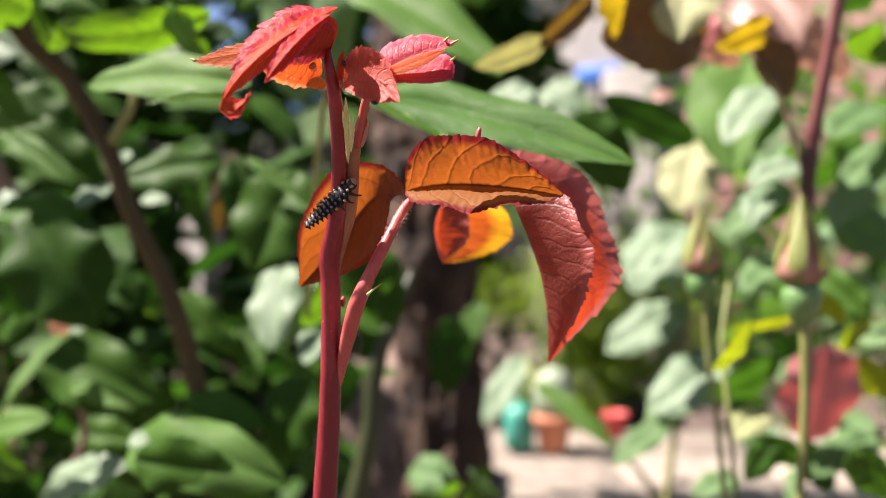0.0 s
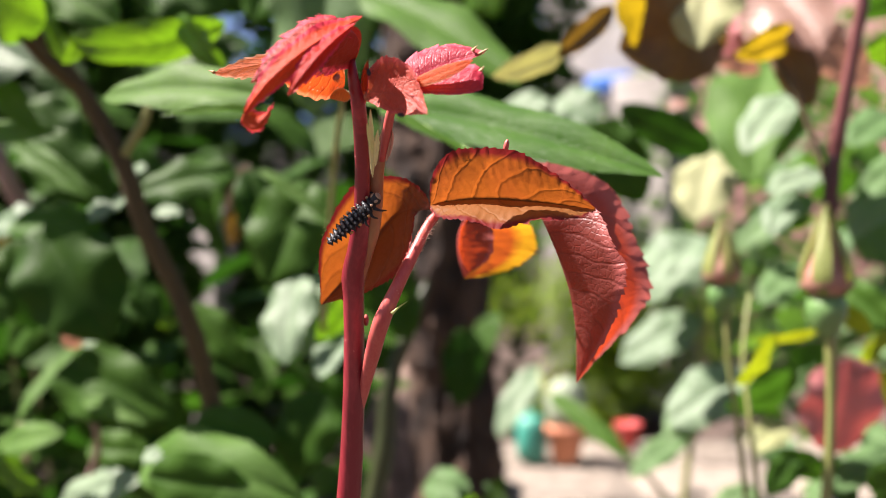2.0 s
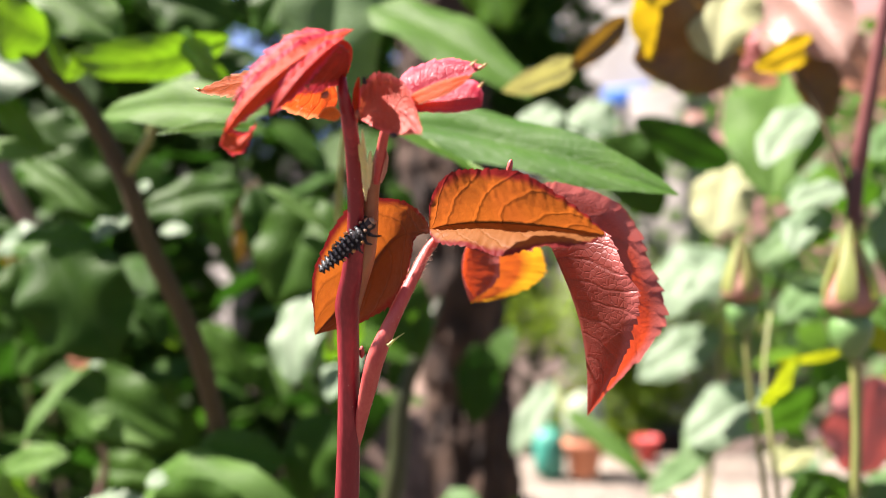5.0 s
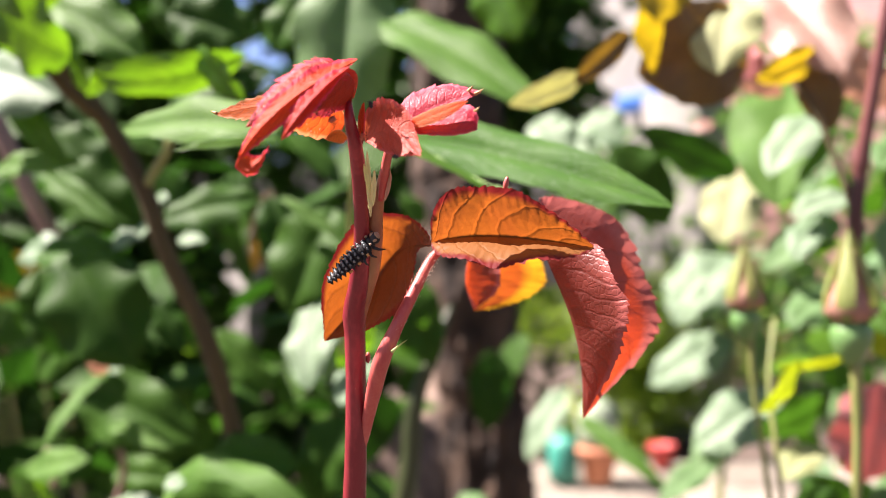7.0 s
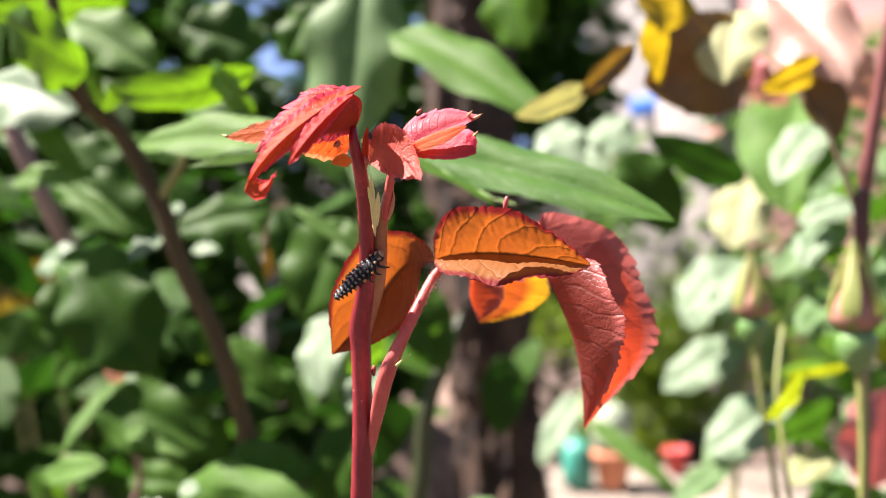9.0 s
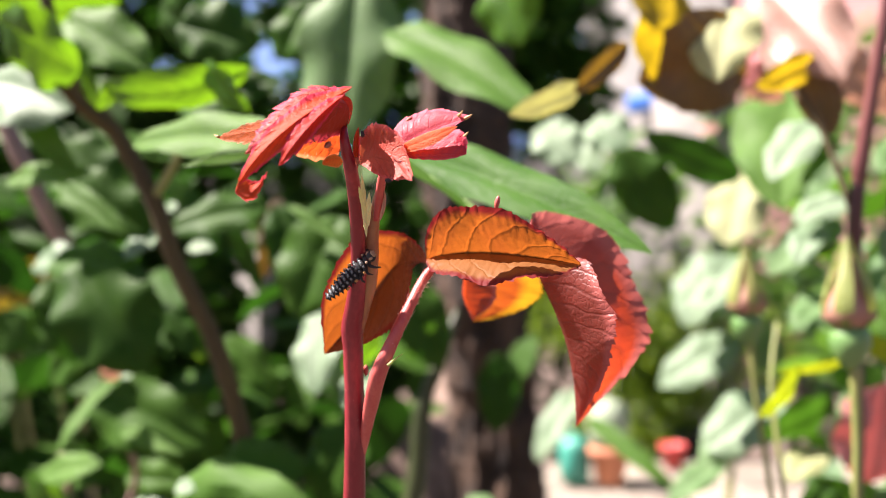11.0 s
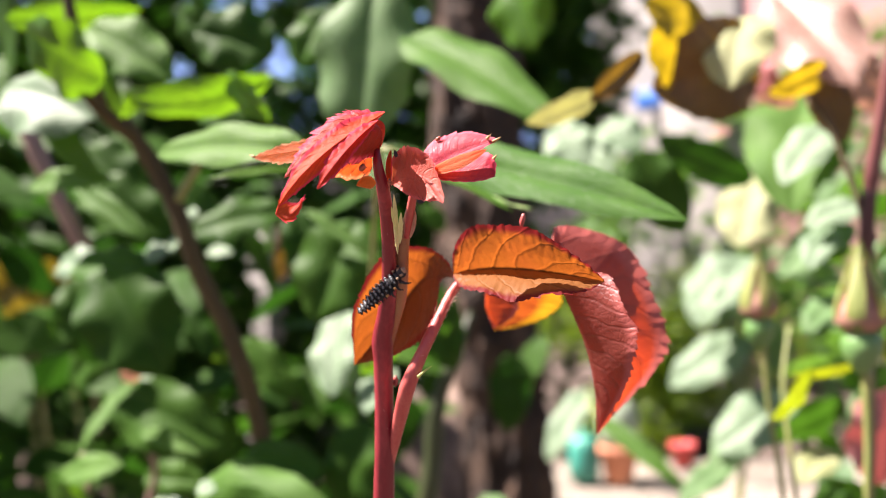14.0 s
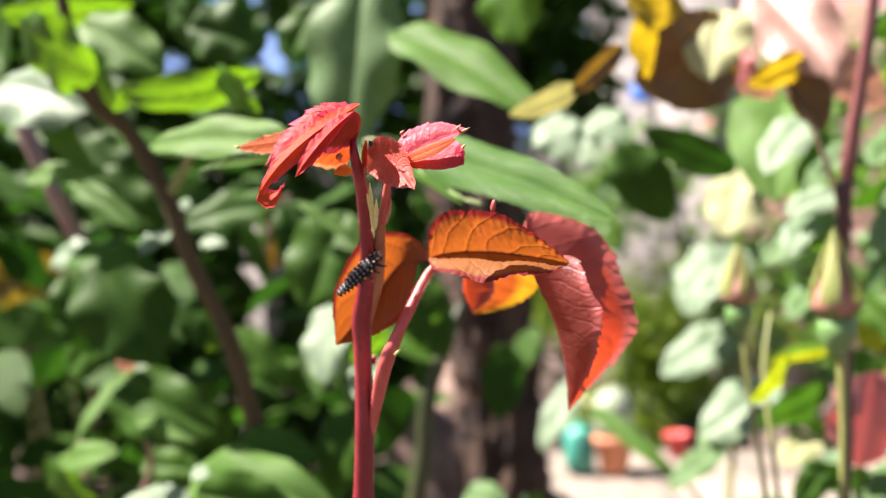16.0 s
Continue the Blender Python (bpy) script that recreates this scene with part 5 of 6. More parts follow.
def fuzz(points, count, length, seed, spread=0.0012, o=SHOOT):
    """Short hairs that stand off a stem along the points."""
    rng = random.Random(seed)
    bm = bmesh.new()
    pts = [Vector(p) for p in points]
    for _ in range(count):
        k = rng.random() * (len(pts) - 1)
        i = min(int(k), len(pts) - 2)
        p = pts[i].lerp(pts[i + 1], k - i)
        d = (pts[i + 1] - pts[i]).normalized()
        r = Vector((rng.gauss(0, 1), rng.gauss(0, 1), rng.gauss(0, 1)))
        r = (r - d * r.dot(d)).normalized()
        a = p + r * spread * 0.85
        tube([a, a + r * length * 0.5, a + (r + d * 0.4) * length * rng.uniform(0.6, 1.2)], [0.000028, 0.00002, 0.000012], 4, o, bm, cap=False)
    return bm


def red_shoot():
    s = thing("rose_shoot", SHOOT, "young red rose shoot with folded crimson leaves", "rose shoot")
    part("stem", tube([(-0.018, 0.17, 0.0), (-0.018, 0.165, 0.6), (-0.0195, 0.154, 0.94), (-0.0195, 0.1505, 0.9588), (-0.0186, 0.1485, 0.9706), (-0.0180, 0.1460, 0.9802), (-0.0177, 0.1440, 0.9894), (-0.0176, 0.1425, 0.9957), (-0.0176, 0.1420, 0.9981), (-0.0166, 0.1395, 1.0027), (-0.0158, 0.1372, 1.0077), (-0.0155, 0.1352, 1.0118), (-0.0152, 0.1310, 1.0180), (-0.0153, 0.1275, 1.0222), (-0.0158, 0.1258, 1.0257), (-0.0159, 0.1266, 1.0280), (-0.0154, 0.1268, 1.0301)],
                      [0.003, 0.0027, 0.0021, 0.00198, 0.0018, 0.00165, 0.00155, 0.0016, 0.00178, 0.0015, 0.00122, 0.00110, 0.00106, 0.00098, 0.0007, 0.0004, 0.00015], 18, SHOOT), "redstem", s)
    part("side_stem", tube([(-0.0172, 0.1430, 0.9961), (-0.0161, 0.1412, 1.0010), (-0.0147, 0.1395, 1.0053), (-0.0140, 0.1380, 1.0095), (-0.0136, 0.1365, 1.0136), (-0.0125, 0.1345, 1.0172), (-0.0115, 0.1325, 1.0202), (-0.0109, 0.1315, 1.0220), (-0.0105, 0.1310, 1.0230)], [0.0008, 0.0013, 0.00135, 0.00125, 0.00115, 0.0008, 0.0006, 0.00055, 0.0004], 14, SHOOT), "sidestem", s)
    part("petiole_tip", tube([(-0.0126, 0.1340, 1.0149), (-0.0118, 0.1325, 1.0186), (-0.0110, 0.1308, 1.0216), (-0.0104, 0.1305, 1.0232)], [0.0004, 0.0007, 0.00062, 0.0004], 10, SHOOT), "petiole", s)
    for k, (a, b, w) in enumerate((((-0.0137, 0.1318, 1.0123), (-0.0135, 0.1262, 1.0211), 0.9), ((-0.0132, 0.1305, 1.0138), (-0.0126, 0.1272, 1.0185), 0.7), ((-0.0135, 0.1295, 1.0153), (-0.0140, 0.1268, 1.0193), 0.6))):
        a, b = Vector(a), Vector(b)
        d, out = b - a, Vector((0.00055 * w, 0, 0))
        part("stipule", blade([a, a + d * 0.3 + out * 0.5, a + d * 0.7 - out * 0.4, b], [a + d * 0.2 - out, a + d * 0.8 - out], [a + d * 0.2 + out, a + d * 0.8 + out], teeth=5, bite=0.5, steps=40, across=4, cup=0.2, seed=45 + k, at=SHOOT), "stipule", s, "ragged pale green stipule")
    part("stipule", blade([(-0.0120, 0.1345, 1.0149), (-0.0115, 0.1338, 1.0163), (-0.0110, 0.1330, 1.0176), (-0.0111, 0.1320, 1.0194)], [(-0.0121, 0.1340, 1.0159), (-0.0115, 0.1330, 1.0182)], [(-0.0113, 0.1335, 1.0157), (-0.0105, 0.1320, 1.0174)], teeth=4, bite=0.5, steps=28, across=3, cup=0.1, seed=46, at=SHOOT), "hair", s)
    pet = [(-0.0178, 0.1478, 0.9740), (-0.0165, 0.1458, 0.9800), (-0.0146, 0.1418, 0.9870), (-0.0131, 0.1390, 0.9917), (-0.0109, 0.1390, 0.9966), (-0.0081, 0.1412, 1.0024), (-0.0056, 0.1444, 1.0071), (-0.0041, 0.1452, 1.0087)]
    part("petiole", tube(pet, [0.0002, 0.0008, 0.00120, 0.00128, 0.00100, 0.00084, 0.00074, 0.0005], 14, SHOOT), "petiole", s)
    part("stipule_tooth", tube([(-0.0115, 0.1376, 0.9930), (-0.0105, 0.1376, 0.9939), (-0.0092, 0.1376, 0.9948)], [0.00028, 0.00015, 0.00003], 7, SHOOT), "stipule", s, "pale thin stipule tooth")
    part("axil_bud", ball((-0.0159, 0.1448, 0.9916), (0.0004, 0.0004, 0.0009), at=SHOOT), "petiole", s)
    part("hairs", fuzz(pet[3:7], 420, 0.00036, 8, 0.00088), "hair", s)
    part("hairs", fuzz([(-0.0183, 0.1470, 0.9764), (-0.0178, 0.1445, 0.9857), (-0.0177, 0.1425, 0.9948)], 14, 0.0005, 9, 0.0015), "hair", s)
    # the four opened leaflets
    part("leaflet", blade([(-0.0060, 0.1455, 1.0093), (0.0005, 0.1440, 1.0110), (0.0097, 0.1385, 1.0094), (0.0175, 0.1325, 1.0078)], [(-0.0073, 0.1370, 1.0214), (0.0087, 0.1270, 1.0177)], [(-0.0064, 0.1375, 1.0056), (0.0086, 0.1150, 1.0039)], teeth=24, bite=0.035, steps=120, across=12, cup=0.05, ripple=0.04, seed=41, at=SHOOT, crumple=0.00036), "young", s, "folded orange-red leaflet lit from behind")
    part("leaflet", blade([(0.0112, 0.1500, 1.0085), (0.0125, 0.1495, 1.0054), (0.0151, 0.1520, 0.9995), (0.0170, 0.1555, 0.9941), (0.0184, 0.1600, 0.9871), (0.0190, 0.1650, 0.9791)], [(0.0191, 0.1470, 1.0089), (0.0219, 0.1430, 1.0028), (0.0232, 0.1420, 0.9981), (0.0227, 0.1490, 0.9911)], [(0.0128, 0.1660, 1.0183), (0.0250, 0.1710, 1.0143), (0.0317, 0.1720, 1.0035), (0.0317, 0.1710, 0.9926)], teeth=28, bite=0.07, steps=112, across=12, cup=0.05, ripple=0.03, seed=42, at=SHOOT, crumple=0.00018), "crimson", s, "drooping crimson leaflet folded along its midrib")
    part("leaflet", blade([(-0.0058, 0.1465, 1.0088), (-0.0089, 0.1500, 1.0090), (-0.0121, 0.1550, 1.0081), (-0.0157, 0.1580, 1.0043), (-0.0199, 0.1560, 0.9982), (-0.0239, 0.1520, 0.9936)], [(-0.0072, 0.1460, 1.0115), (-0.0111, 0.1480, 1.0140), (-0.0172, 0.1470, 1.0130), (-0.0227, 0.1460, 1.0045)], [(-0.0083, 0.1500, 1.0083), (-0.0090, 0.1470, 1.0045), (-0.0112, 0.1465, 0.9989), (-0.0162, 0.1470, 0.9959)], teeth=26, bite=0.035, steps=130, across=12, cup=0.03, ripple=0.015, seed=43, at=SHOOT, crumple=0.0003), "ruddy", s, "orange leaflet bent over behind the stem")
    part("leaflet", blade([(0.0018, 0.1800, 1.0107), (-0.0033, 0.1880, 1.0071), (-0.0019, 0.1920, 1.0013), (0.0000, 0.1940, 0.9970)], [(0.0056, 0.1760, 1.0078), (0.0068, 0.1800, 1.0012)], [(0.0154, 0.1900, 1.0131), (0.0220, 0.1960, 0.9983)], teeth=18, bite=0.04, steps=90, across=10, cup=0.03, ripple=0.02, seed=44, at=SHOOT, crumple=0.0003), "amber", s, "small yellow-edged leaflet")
    # darker blade laid over the small leaflet's near half for its shade
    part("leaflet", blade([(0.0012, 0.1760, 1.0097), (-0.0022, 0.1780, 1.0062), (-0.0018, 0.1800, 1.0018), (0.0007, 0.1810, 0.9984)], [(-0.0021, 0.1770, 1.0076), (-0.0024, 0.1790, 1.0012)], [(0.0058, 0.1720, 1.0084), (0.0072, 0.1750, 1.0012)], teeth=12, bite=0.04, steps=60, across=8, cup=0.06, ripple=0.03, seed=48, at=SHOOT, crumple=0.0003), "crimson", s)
    part("petiole", tube([(-0.0056, 0.1458, 1.0087), (0.0006, 0.1560, 1.0103), (0.0066, 0.1620, 1.0104), (0.0119, 0.1580, 1.0087)], [0.0005, 0.0005, 0.00045, 0.0003], 8, SHOOT), "petiole", s)
    part("petiole", tube([(0.0046, 0.1610, 1.0103), (0.0033, 0.1700, 1.0107), (0.0018, 0.1800, 1.0106)], [0.0004, 0.0004, 0.0003], 8, SHOOT), "petiole", s)
    part("leaf_point", ball((0.0055, 0.1410, 1.0178), (0.00042, 0.0004, 0.0011), (0, 12, 0), at=SHOOT), "petiole", s, "small red bud tip")
    part("leaf_point_stalk", tube([(0.0053, 0.1480, 1.0129), (0.0053, 0.1440, 1.0153), (0.0054, 0.1412, 1.0171)], [0.0003, 0.00025, 0.0002], 7, SHOOT), "petiole", s)
    # the crumpled leaves at the tip
    part("tip_leaflet", blade([(-0.0160, 0.1262, 1.0264), (-0.0125, 0.1245, 1.0335), (-0.0176, 0.1190, 1.0309), (-0.0273, 0.1160, 1.0227)], [(-0.0152, 0.1275, 1.0381), (-0.0234, 0.1200, 1.0325)], [(-0.0147, 0.1300, 1.0279), (-0.0219, 0.1240, 1.0253)], teeth=20, bite=0.15, steps=144, across=10, cup=-0.06, ripple=0.02, seed=51, at=SHOOT, crumple=0.0003), "hood", s, "hooded crimson leaflet with toothed rim")
    part("tip_leaflet", blade([(-0.0155, 0.1275, 1.0282), (-0.0128, 0.1255, 1.0337), (-0.0165, 0.1215, 1.0322), (-0.0247, 0.1190, 1.0270)], [(-0.0153, 0.1338, 1.0381), (-0.0222, 0.1280, 1.0340)], [(-0.0132, 0.1235, 1.0315), (-0.0191, 0.1190, 1.0295)], teeth=20, bite=0.11, steps=120, across=8, cup=0.04, ripple=0.02, seed=62, at=SHOOT, crumple=0.0002), "tipleaf", s)
    part("tip_leaflet", blade([(-0.0210, 0.1280, 1.0287), (-0.0263, 0.1310, 1.0289), (-0.0324, 0.1360, 1.0288), (-0.0383, 0.1395, 1.0288)], [(-0.0255, 0.1310, 1.0310), (-0.0326, 0.1370, 1.0307)], [(-0.0253, 0.1300, 1.0267), (-0.0333, 0.1360, 1.0264)], teeth=8, bite=0.22, steps=56, across=6, cup=0.08, ripple=0.06, seed=61, at=SHOOT, crumple=0.0003), "tip_orange", s, "narrow tan leaflet with pale edges")
    part("tip_leaflet", blade([(-0.0141, 0.1225, 1.0325), (-0.0184, 0.1170, 1.0288), (-0.0241, 0.1130, 1.0243), (-0.0280, 0.1150, 1.0185)], [(-0.0175, 0.1235, 1.0334), (-0.0253, 0.1150, 1.0283)], [(-0.0174, 0.1170, 1.0277), (-0.0234, 0.1145, 1.0217)], teeth=24, bite=0.12, steps=144, across=8, cup=0.08, ripple=0.03, seed=52, at=SHOOT, crumple=0.0002), "tipleaf", s)
    part("tip_leaflet", blade([(-0.0147, 0.1190, 1.0307), (-0.0172, 0.1160, 1.0281), (-0.0198, 0.1145, 1.0249), (-0.0225, 0.1145, 1.0208)], [(-0.0167, 0.1200, 1.0310), (-0.0217, 0.1150, 1.0268)], [(-0.0166, 0.1170, 1.0277), (-0.0191, 0.1145, 1.0228)], teeth=11, bite=0.22, steps=77, across=6, cup=0.08, ripple=0.06, seed=53, at=SHOOT, crumple=0.0002), "tipleaf", s)
    part("tip_leaflet", blade([(-0.0182, 0.1370, 1.0266), (-0.0207, 0.1365, 1.0280), (-0.0237, 0.1360, 1.0281), (-0.0267, 0.1350, 1.0264)], [(-0.0165, 0.1300, 1.0304), (-0.0220, 0.1300, 1.0296)], [(-0.0194, 0.1430, 1.0237), (-0.0259, 0.1420, 1.0255)], teeth=10, bite=0.08, steps=60, across=6, cup=0.05, seed=54, at=SHOOT, crumple=0.0004), "tip_ember", s, "orange leaflet under the hood")
    part("tip_curl", blade([(-0.0277, 0.1150, 1.0197), (-0.0288, 0.1145, 1.0166), (-0.0259, 0.1145, 1.0156), (-0.0247, 0.1155, 1.0197)], [(-0.0265, 0.1165, 1.0192), (-0.0256, 0.1165, 1.0183)], [(-0.0294, 0.1150, 1.0163), (-0.0251, 0.1150, 1.0149)], teeth=8, bite=0.5, steps=64, across=5, cup=0.1, seed=55, at=SHOOT, crumple=0.0003), "tipleaf", s)
    part("tip_leaflet", blade([(-0.0143, 0.1305, 1.0229), (-0.0124, 0.1285, 1.0248), (-0.0090, 0.1250, 1.0227), (-0.0057, 0.1205, 1.0198)], [(-0.0152, 0.1265, 1.0303), (-0.0073, 0.1245, 1.0298)], [(-0.0126, 0.1280, 1.0219), (-0.0093, 0.1215, 1.0185)], teeth=14, bite=0.06, steps=84, across=8, cup=-0.10, ripple=0.05, seed=56, at=SHOOT, crumple=0.0003), "coral", s, "cupped young leaflet half in shade")
    part("tip_leaflet", blade([(-0.0095, 0.1275, 1.0238), (-0.0067, 0.1285, 1.0258), (-0.0031, 0.1280, 1.0277), (0.0019, 0.1270, 1.0288)], [(-0.0112, 0.1325, 1.0301), (-0.0037, 0.1310, 1.0322)], [(-0.0074, 0.1270, 1.0239), (-0.0027, 0.1265, 1.0261)], teeth=14, bite=0.07, steps=84, across=8, cup=0.12, ripple=0.03, seed=57, at=SHOOT, crumple=0.0002), "glossy_tip", s, "glossy magenta leaflet with a pointed tip")
    part("tip_leaflet", blade([(-0.0090, 0.1250, 1.0235), (-0.0053, 0.1232, 1.0230), (-0.0014, 0.1222, 1.0230), (0.0014, 0.1220, 1.0229)], [(-0.0050, 0.1262, 1.0258), (0.0024, 0.1250, 1.0294)], [(-0.0056, 0.1230, 1.0221), (-0.0003, 0.1210, 1.0217)], teeth=14, bite=0.05, steps=84, across=8, cup=0.10, ripple=0.03, seed=58, at=SHOOT, crumple=0.0002), "glossy_tip", s, "glossy magenta leaflet with parallel veins")
    part("leaf_fold", blade([(-0.0091, 0.1258, 1.0239), (-0.0061, 0.1225, 1.0242), (-0.0028, 0.1215, 1.0254), (0.0003, 0.1225, 1.0268)], [(-0.0071, 0.1235, 1.0252), (-0.0024, 0.1222, 1.0268)], [(-0.0060, 0.1215, 1.0227), (-0.0017, 0.1208, 1.0242)], teeth=8, bite=0.05, steps=40, across=5, cup=0.1, seed=63, at=SHOOT), "tip_orange", s, "orange inner fold")
    part("leaf_fold", blade([(-0.0090, 0.1240, 1.0233), (-0.0079, 0.1205, 1.0218), (-0.0069, 0.1180, 1.0201), (-0.0056, 0.1170, 1.0188)], [(-0.0084, 0.1210, 1.0222), (-0.0074, 0.1180, 1.0196)], [(-0.0076, 0.1230, 1.0226), (-0.0059, 0.1200, 1.0206)], teeth=6, bite=0.12, steps=36, across=5, cup=0.1, seed=64, at=SHOOT, crumple=0.0002), "coral", s, "small sunlit fold of the cupped leaflet")
    for a, b in (((0.0011, 0.1268, 1.0285), (0.0023, 0.1262, 1.0291)), ((0.0002, 0.1272, 1.0290), (0.0009, 0.1268, 1.0297)), ((0.0011, 0.1235, 1.0255), (0.0017, 0.1232, 1.0261)), ((-0.0379, 0.1392, 1.0288), (-0.0388, 0.1395, 1.0292))):
        a, b = Vector(a), Vector(b)
        part("leaf_tooth", tube([a, a.lerp(b, 0.5), b], [0.00026, 0.00016, 0.00003], 7, SHOOT), "tooth", s, "golden pointed tooth")
    part("stipule", blade([(-0.0161, 0.1260, 1.0228), (-0.0168, 0.1245, 1.0233), (-0.0179, 0.1240, 1.0230), (-0.0187, 0.1240, 1.0222)], [(-0.0166, 0.1260, 1.0242), (-0.0182, 0.1250, 1.0241)], [(-0.0160, 0.1240, 1.0212), (-0.0175, 0.1235, 1.0218)], teeth=5, bite=0.1, steps=25, across=4, cup=0.2, seed=59, at=SHOOT), "tip_orange", s)
    part("stipule", blade([(-0.0143, 0.1280, 1.0219), (-0.0145, 0.1270, 1.0245), (-0.0143, 0.1265, 1.0264), (-0.0138, 0.1260, 1.0276)], [(-0.0152, 0.1275, 1.0238), (-0.0149, 0.1265, 1.0264)], [(-0.0138, 0.1265, 1.0236), (-0.0136, 0.1260, 1.0259)], teeth=4, bite=0.05, steps=20, across=4, cup=0.2, seed=60, at=SHOOT), "tipleaf", s)
    part("hairs", fuzz([(-0.0153, 0.1275, 1.0222), (-0.0152, 0.1310, 1.0180), (-0.0155, 0.1352, 1.0118)], 14, 0.0004, 10, 0.00092), "hair", s)
    part("hairs", fuzz([(-0.0241, 0.1280, 1.0263), (-0.0208, 0.1268, 1.0238), (-0.0166, 0.1265, 1.0236)], 30, 0.0003, 11, 0.0002), "hair", s)


red_shoot()


# ---- insects ----
def larva():
    """A ladybird larva, head up: built along x, back along z."""
    tail, head = Vector((-0.0207, 0.1372, 1.0033)), Vector((-0.0127, 0.1345, 1.0103))
    ax = (head - tail).normalized()
    up = Vector((-0.34, -0.88, 0.30))
    up = (up - ax * up.dot(ax)).normalized()
    side = up.cross(ax)
    n = (head - tail).length
    rot = Matrix((ax, side, up)).transposed().to_4x4()
    t = thing("ladybird_larva", (0, 0, 0), "black spiny ladybird larva with orange spots clinging to the stem", "larva")
    t.matrix_basis = Matrix.Translation(tail) @ rot
    k = n / 10.4
    segs = [(0.45, 0.42), (1.15, 0.62), (1.9, 0.80), (2.7, 0.97), (3.5, 1.10), (4.3, 1.20), (5.1, 1.24), (5.9, 1.22), (6.75, 1.18), (7.65, 1.08), (8.5, 0.88)]
    segments = []
    rng = random.Random(3)
    for i, (x, r) in enumerate(segs):
        r *= 0.96
        bm = ball((x * k, 0, 0), (0.50 * k, r * k, 0.82 * r * k), seg=16, rings=10)
        for v in bm.verts:
            v.co += Vector((rng.uniform(-1, 1), rng.uniform(-1, 1), rng.uniform(-1, 1))) * 0.02 * k
        for s in (-1, 1):
            for a, big in ((32, 0.19), (68, 0.21), (100, 0.20)):
                c = Vector((x * k, s * math.sin(radians(a)) * r * 0.98 * k, math.cos(radians(a)) * 0.80 * r * k))
                d = Vector((-0.12, s * math.sin(radians(a)), math.cos(radians(a)))).normalized()
                tube([c - d * 0.1 * k, c + d * 0.15 * k, c + d * 0.34 * k * (1.2 if a > 60 else 0.8)], [big * k, big * 0.75 * k, 0.03 * k], 7, bm=bm)
        seg = part("segment", bm, "larva", t)
        segments.append((x, seg))
        if i < 10:
            bm = bmesh.new()
            for s in (-1, 1):
                for a, long in ((15, 0.30), (50, 0.24)):
                    ball((x * k + 0.10 * k, s * math.sin(radians(a)) * r * k, math.cos(radians(a)) * 0.82 * r * k), (0.19 * k, long * k, 0.13 * k), (s * -a, 0, s * 24), bm=bm, seg=8, rings=6)
            part("back_marks", bm, "larva_grey", seg, "grey marks")
    for x, a, s in ((3.9, 46, 1), (5.1, 46, 1), (6.2, 44, 1), (3.7, 104, -1), (5.4, 100, -1), (7.2, 96, -1)):
        r = 1.30 if s > 0 else 1.20
        part("spot", ball((x * k, s * math.sin(radians(a)) * r * k, math.cos(radians(a)) * 0.82 * r * k), (0.30 * k, 0.20 * k, 0.26 * k), seg=10, rings=7), "larva_orange", min(segments, key=lambda q: abs(q[0] - x))[1], "orange spot")
    head_part = part("head", ball((9.35 * k, 0, 0.0 * k), (0.74 * k, 0.86 * k, 0.62 * k)), "larva", t)
    part("face", ball((9.85 * k, 0, 0.14 * k), (0.34 * k, 0.62 * k, 0.42 * k), seg=12, rings=8), "larva_tan", head_part, "pale face")
    for s in (-1, 1):
        part("cheek", ball((9.3 * k, s * 0.55 * k, 0.42 * k), (0.36 * k, 0.22 * k, 0.16 * k), (0, 0, s * 20), seg=10, rings=6), "larva_tan", head_part, "pale cheek")
    for s in (-1, 1):
        part("collar_mark", ball((8.6 * k, s * 0.72 * k, 0.72 * k), (0.24 * k, 0.2 * k, 0.16 * k), seg=8, rings=6), "larva_tan", segments[-1][1], "pale mark")
        for x, f in ((8.3, 0.9), (7.4, 0.2), (6.5, -0.5)):
            hip = Vector((x * k, s * 0.75 * k, -0.35 * k))
            knee = hip + Vector((f * 0.6 * k, s * 0.85 * k, 0.15 * k))
            foot = knee + Vector((f * 0.5 * k, s * 0.1 * k, -1.0 * k))
            part("leg", tube([hip, hip.lerp(knee, 0.6) + Vector((0, 0, 0.1 * k)), knee, foot], [0.26 * k, 0.22 * k, 0.18 * k, 0.09 * k], 8), "larva", t)
    for s in (-1, 1):
        part("feeler", tube([(9.8 * k, s * 0.2 * k, 0), (10.1 * k, s * 0.35 * k, 0.05 * k), (10.3 * k, s * 0.45 * k, 0)], [0.07 * k, 0.05 * k, 0.03 * k], 6), "larva_tan", head_part)


larva()


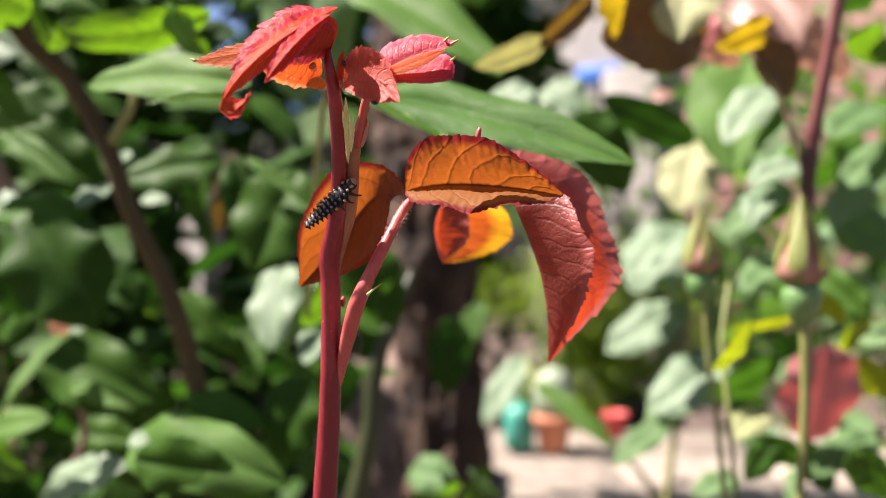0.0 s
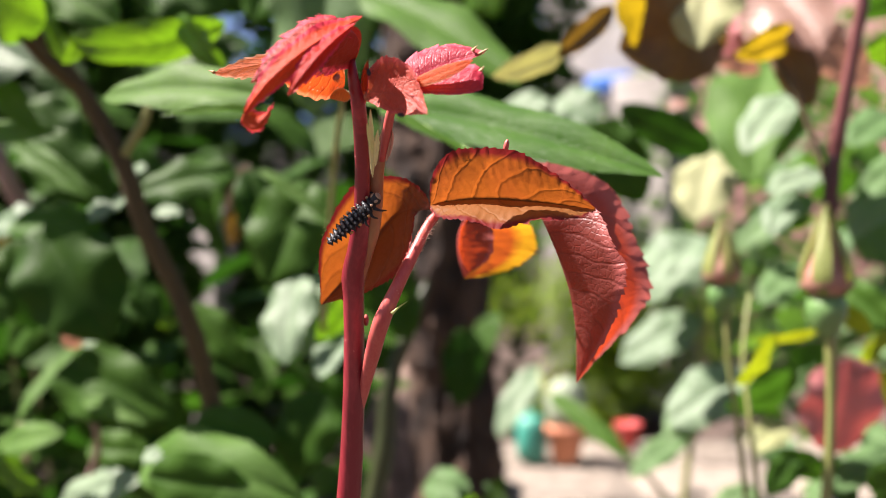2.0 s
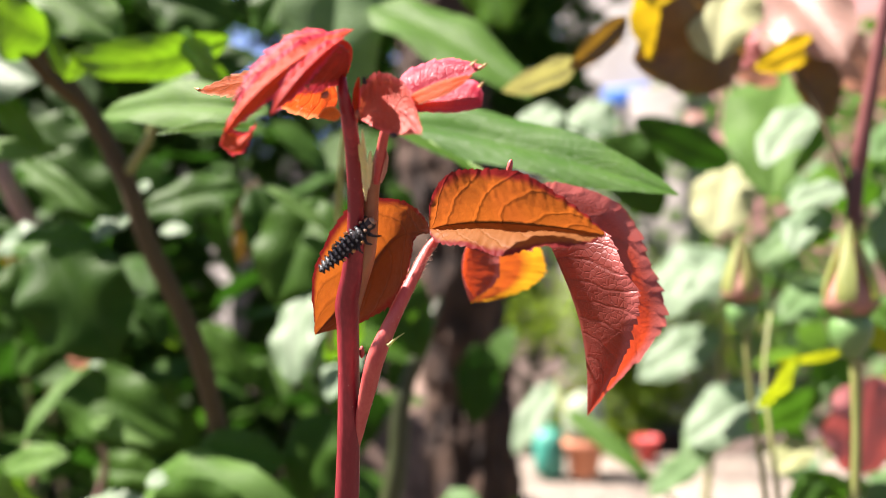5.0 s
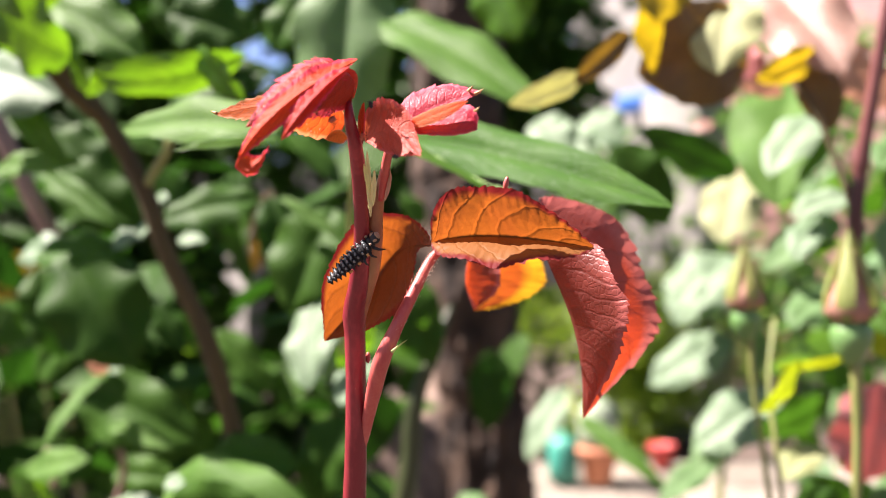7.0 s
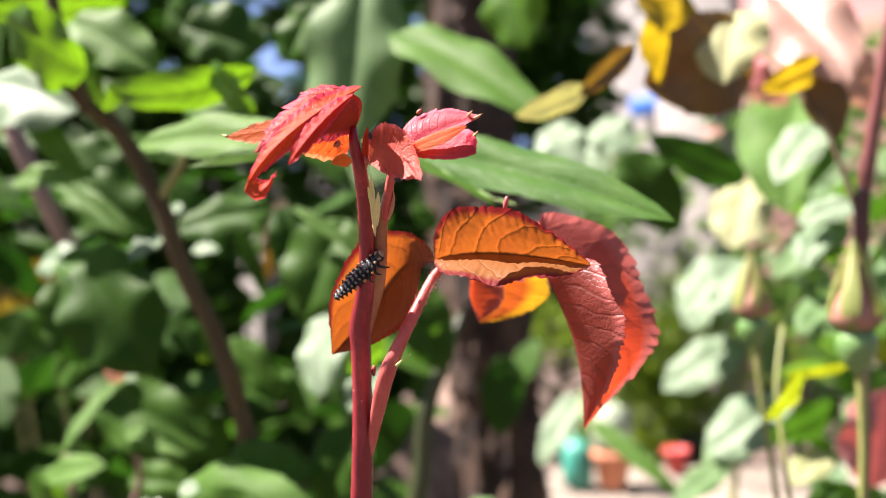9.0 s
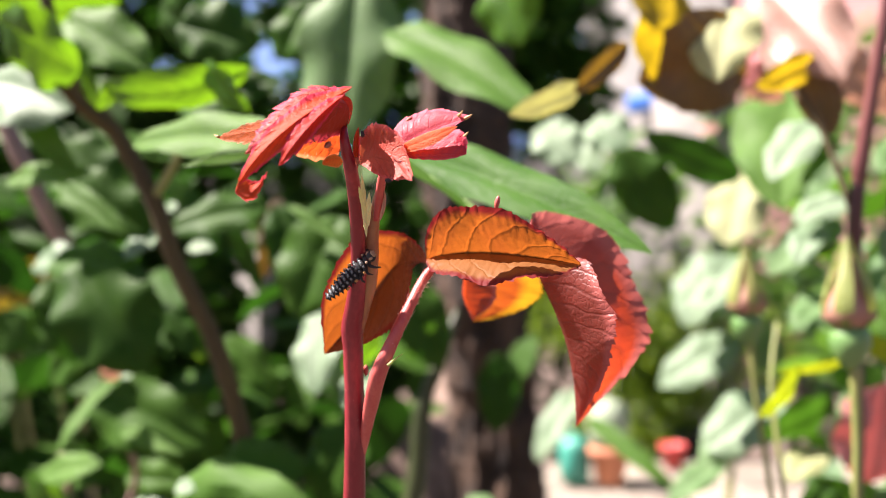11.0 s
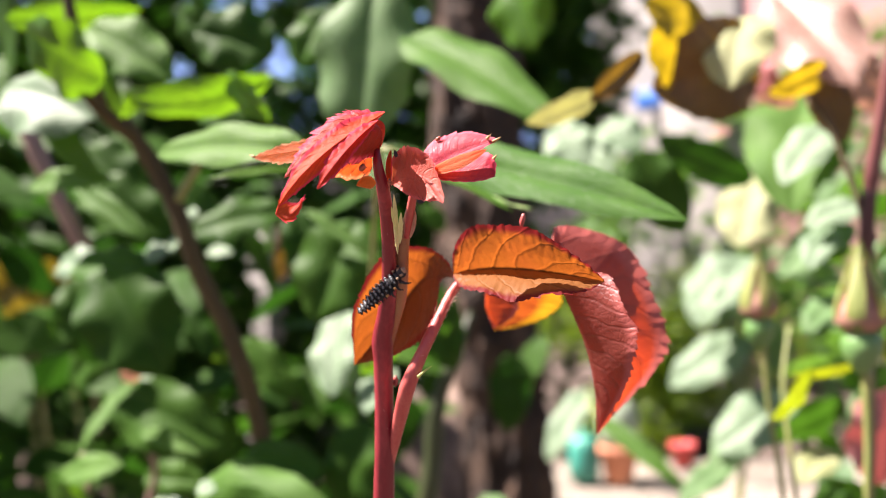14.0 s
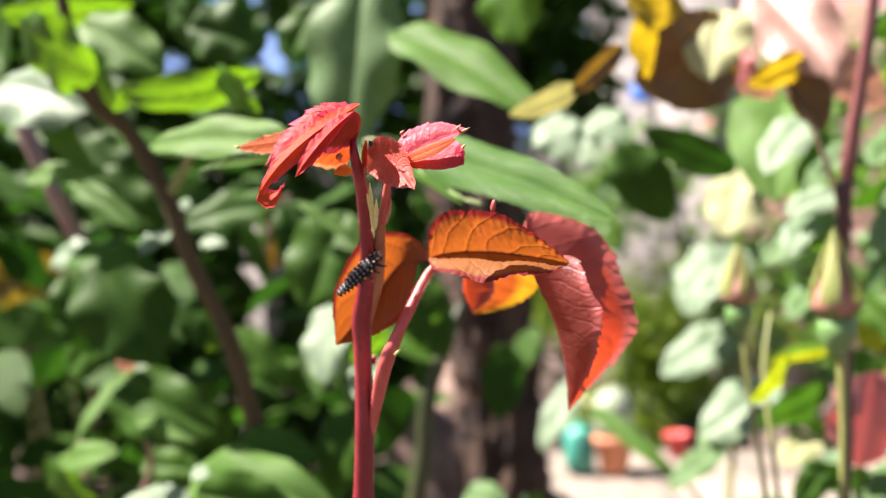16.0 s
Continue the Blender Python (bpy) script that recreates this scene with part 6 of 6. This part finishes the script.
def aphid(at, heading, mat, label, size=1.0):
    """An aphid: pear-shaped body, six thin legs, two feelers and two back tubes, along x."""
    t = thing("aphid", (0, 0, 0), label, "aphid", group="aphids on the shoot")
    k = 0.0010 * size
    body = part("body", lathe([(0.05 * k, -1.0 * k), (0.42 * k, -0.75 * k), (0.60 * k, -0.2 * k), (0.48 * k, 0.4 * k), (0.26 * k, 0.85 * k), (0.05 * k, 1.0 * k)], 14), mat, t)
    for s in (-1, 1):
        for h, f in ((0.45, 0.9), (0.15, 0.1), (-0.1, -0.9)):
            a = Vector((0.2 * k, s * 0.4 * k, h * k))
            b = a + Vector((0.5 * k, s * 0.7 * k, f * 0.5 * k))
            c = b + Vector((-0.9 * k, s * 0.5 * k, f * 0.6 * k))
            part("leg", tube([a, b, c], [0.05 * k, 0.045 * k, 0.03 * k], 5), "larva", t)
        part("feeler", tube([(0.1 * k, s * 0.15 * k, 0.95 * k), (0.6 * k, s * 0.5 * k, 1.3 * k), (0.7 * k, s * 0.8 * k, 0.6 * k)], [0.035 * k, 0.03 * k, 0.02 * k], 5), "larva", body)
        part("back_tube", tube([(0.2 * k, s * 0.35 * k, -0.6 * k), (0.4 * k, s * 0.5 * k, -1.1 * k)], [0.06 * k, 0.05 * k], 5), "larva", body)
    t.matrix_basis = look(tuple(at), tuple(Vector(at) + Vector(heading)))
    return t


def insects():
    a = aphid((-0.0137, 0.1240, 1.0255), (0.2, 0.1, -1), "larva", "dark aphid between the tip leaves", 0.5)
    aphid((-0.0140, 0.1255, 1.0227), (0.1, 0.3, -1), "aphid", "brown aphid on the stem fork", 0.6)
    aphid((-0.0176, 0.1225, 1.0246), (0.3, 0.6, 0.4), "aphid", "reddish aphid under the hooded leaf", 0.75)
    aphid((-0.0196, 0.1215, 1.0257), (-0.4, 0.6, 0.3), "aphid", "reddish aphid under the hooded leaf", 0.7)
    aphid((-0.0091, 0.1208, 1.0194), (-1, 0.1, 0.2), "larva", "dark aphid hanging under a tip leaf", 0.5)
    b = aphid((-0.0068, 0.1300, 1.0290), (-0.7, 0.1, -0.6), "aphid", "brown aphid crawling over a leaf rim", 0.5)
    return a, b


CLIMBER, CRAWLER = insects()


def motions():
    sway = [(0.0, 0, 0), (3.5, 0, 0), (6.0, 0, 0), (9.2, 0, 0), (10.6, 2, 0), (11.3, 9, 0), (11.6, 9, 0), (11.9, -2, 0), (12.2, -5.5, 0), (12.6, -2.7, 0), (13.0, 0, 0), (13.5, -2, 0), (14.2, -2, 0), (14.8, 0, 0), (15.5, 0, -2), (16.0, 1, -9)]
    for ob in SWAYING:                                   # the breeze lifts and drops the broad leaf
        walk(ob, [(t, pose(0, 0, 0, 0, down, yaw)) for t, down, yaw in sway])
    turn = CRAWLER.matrix_basis.to_3x3().to_4x4()
    way = [(0.0, (-0.0065, 0.1300, 1.0278)), (3.5, (-0.0066, 0.1300, 1.0282)), (6.5, (-0.0068, 0.1300, 1.0286)), (9.0, (-0.0069, 0.1300, 1.0303)), (12.0, (-0.0071, 0.1300, 1.0288)), (14.5, (-0.0072, 0.1298, 1.0297)), (16.0, (-0.0086, 0.1298, 1.0291))]
    walk(CRAWLER, [(t, Matrix.Translation(p) @ turn) for t, p in way])
    turn2 = CLIMBER.matrix_basis.to_3x3().to_4x4()
    way = [(0.0, (-0.0135, 0.1240, 1.0253)), (3.0, (-0.0135, 0.1240, 1.0258)), (6.5, (-0.0126, 0.1240, 1.0269)), (9.0, (-0.0132, 0.1240, 1.0259)), (12.0, (-0.0129, 0.1240, 1.0265)), (16.0, (-0.0129, 0.1240, 1.0267))]
    walk(CLIMBER, [(t, Matrix.Translation(p) @ turn2) for t, p in way])


motions()
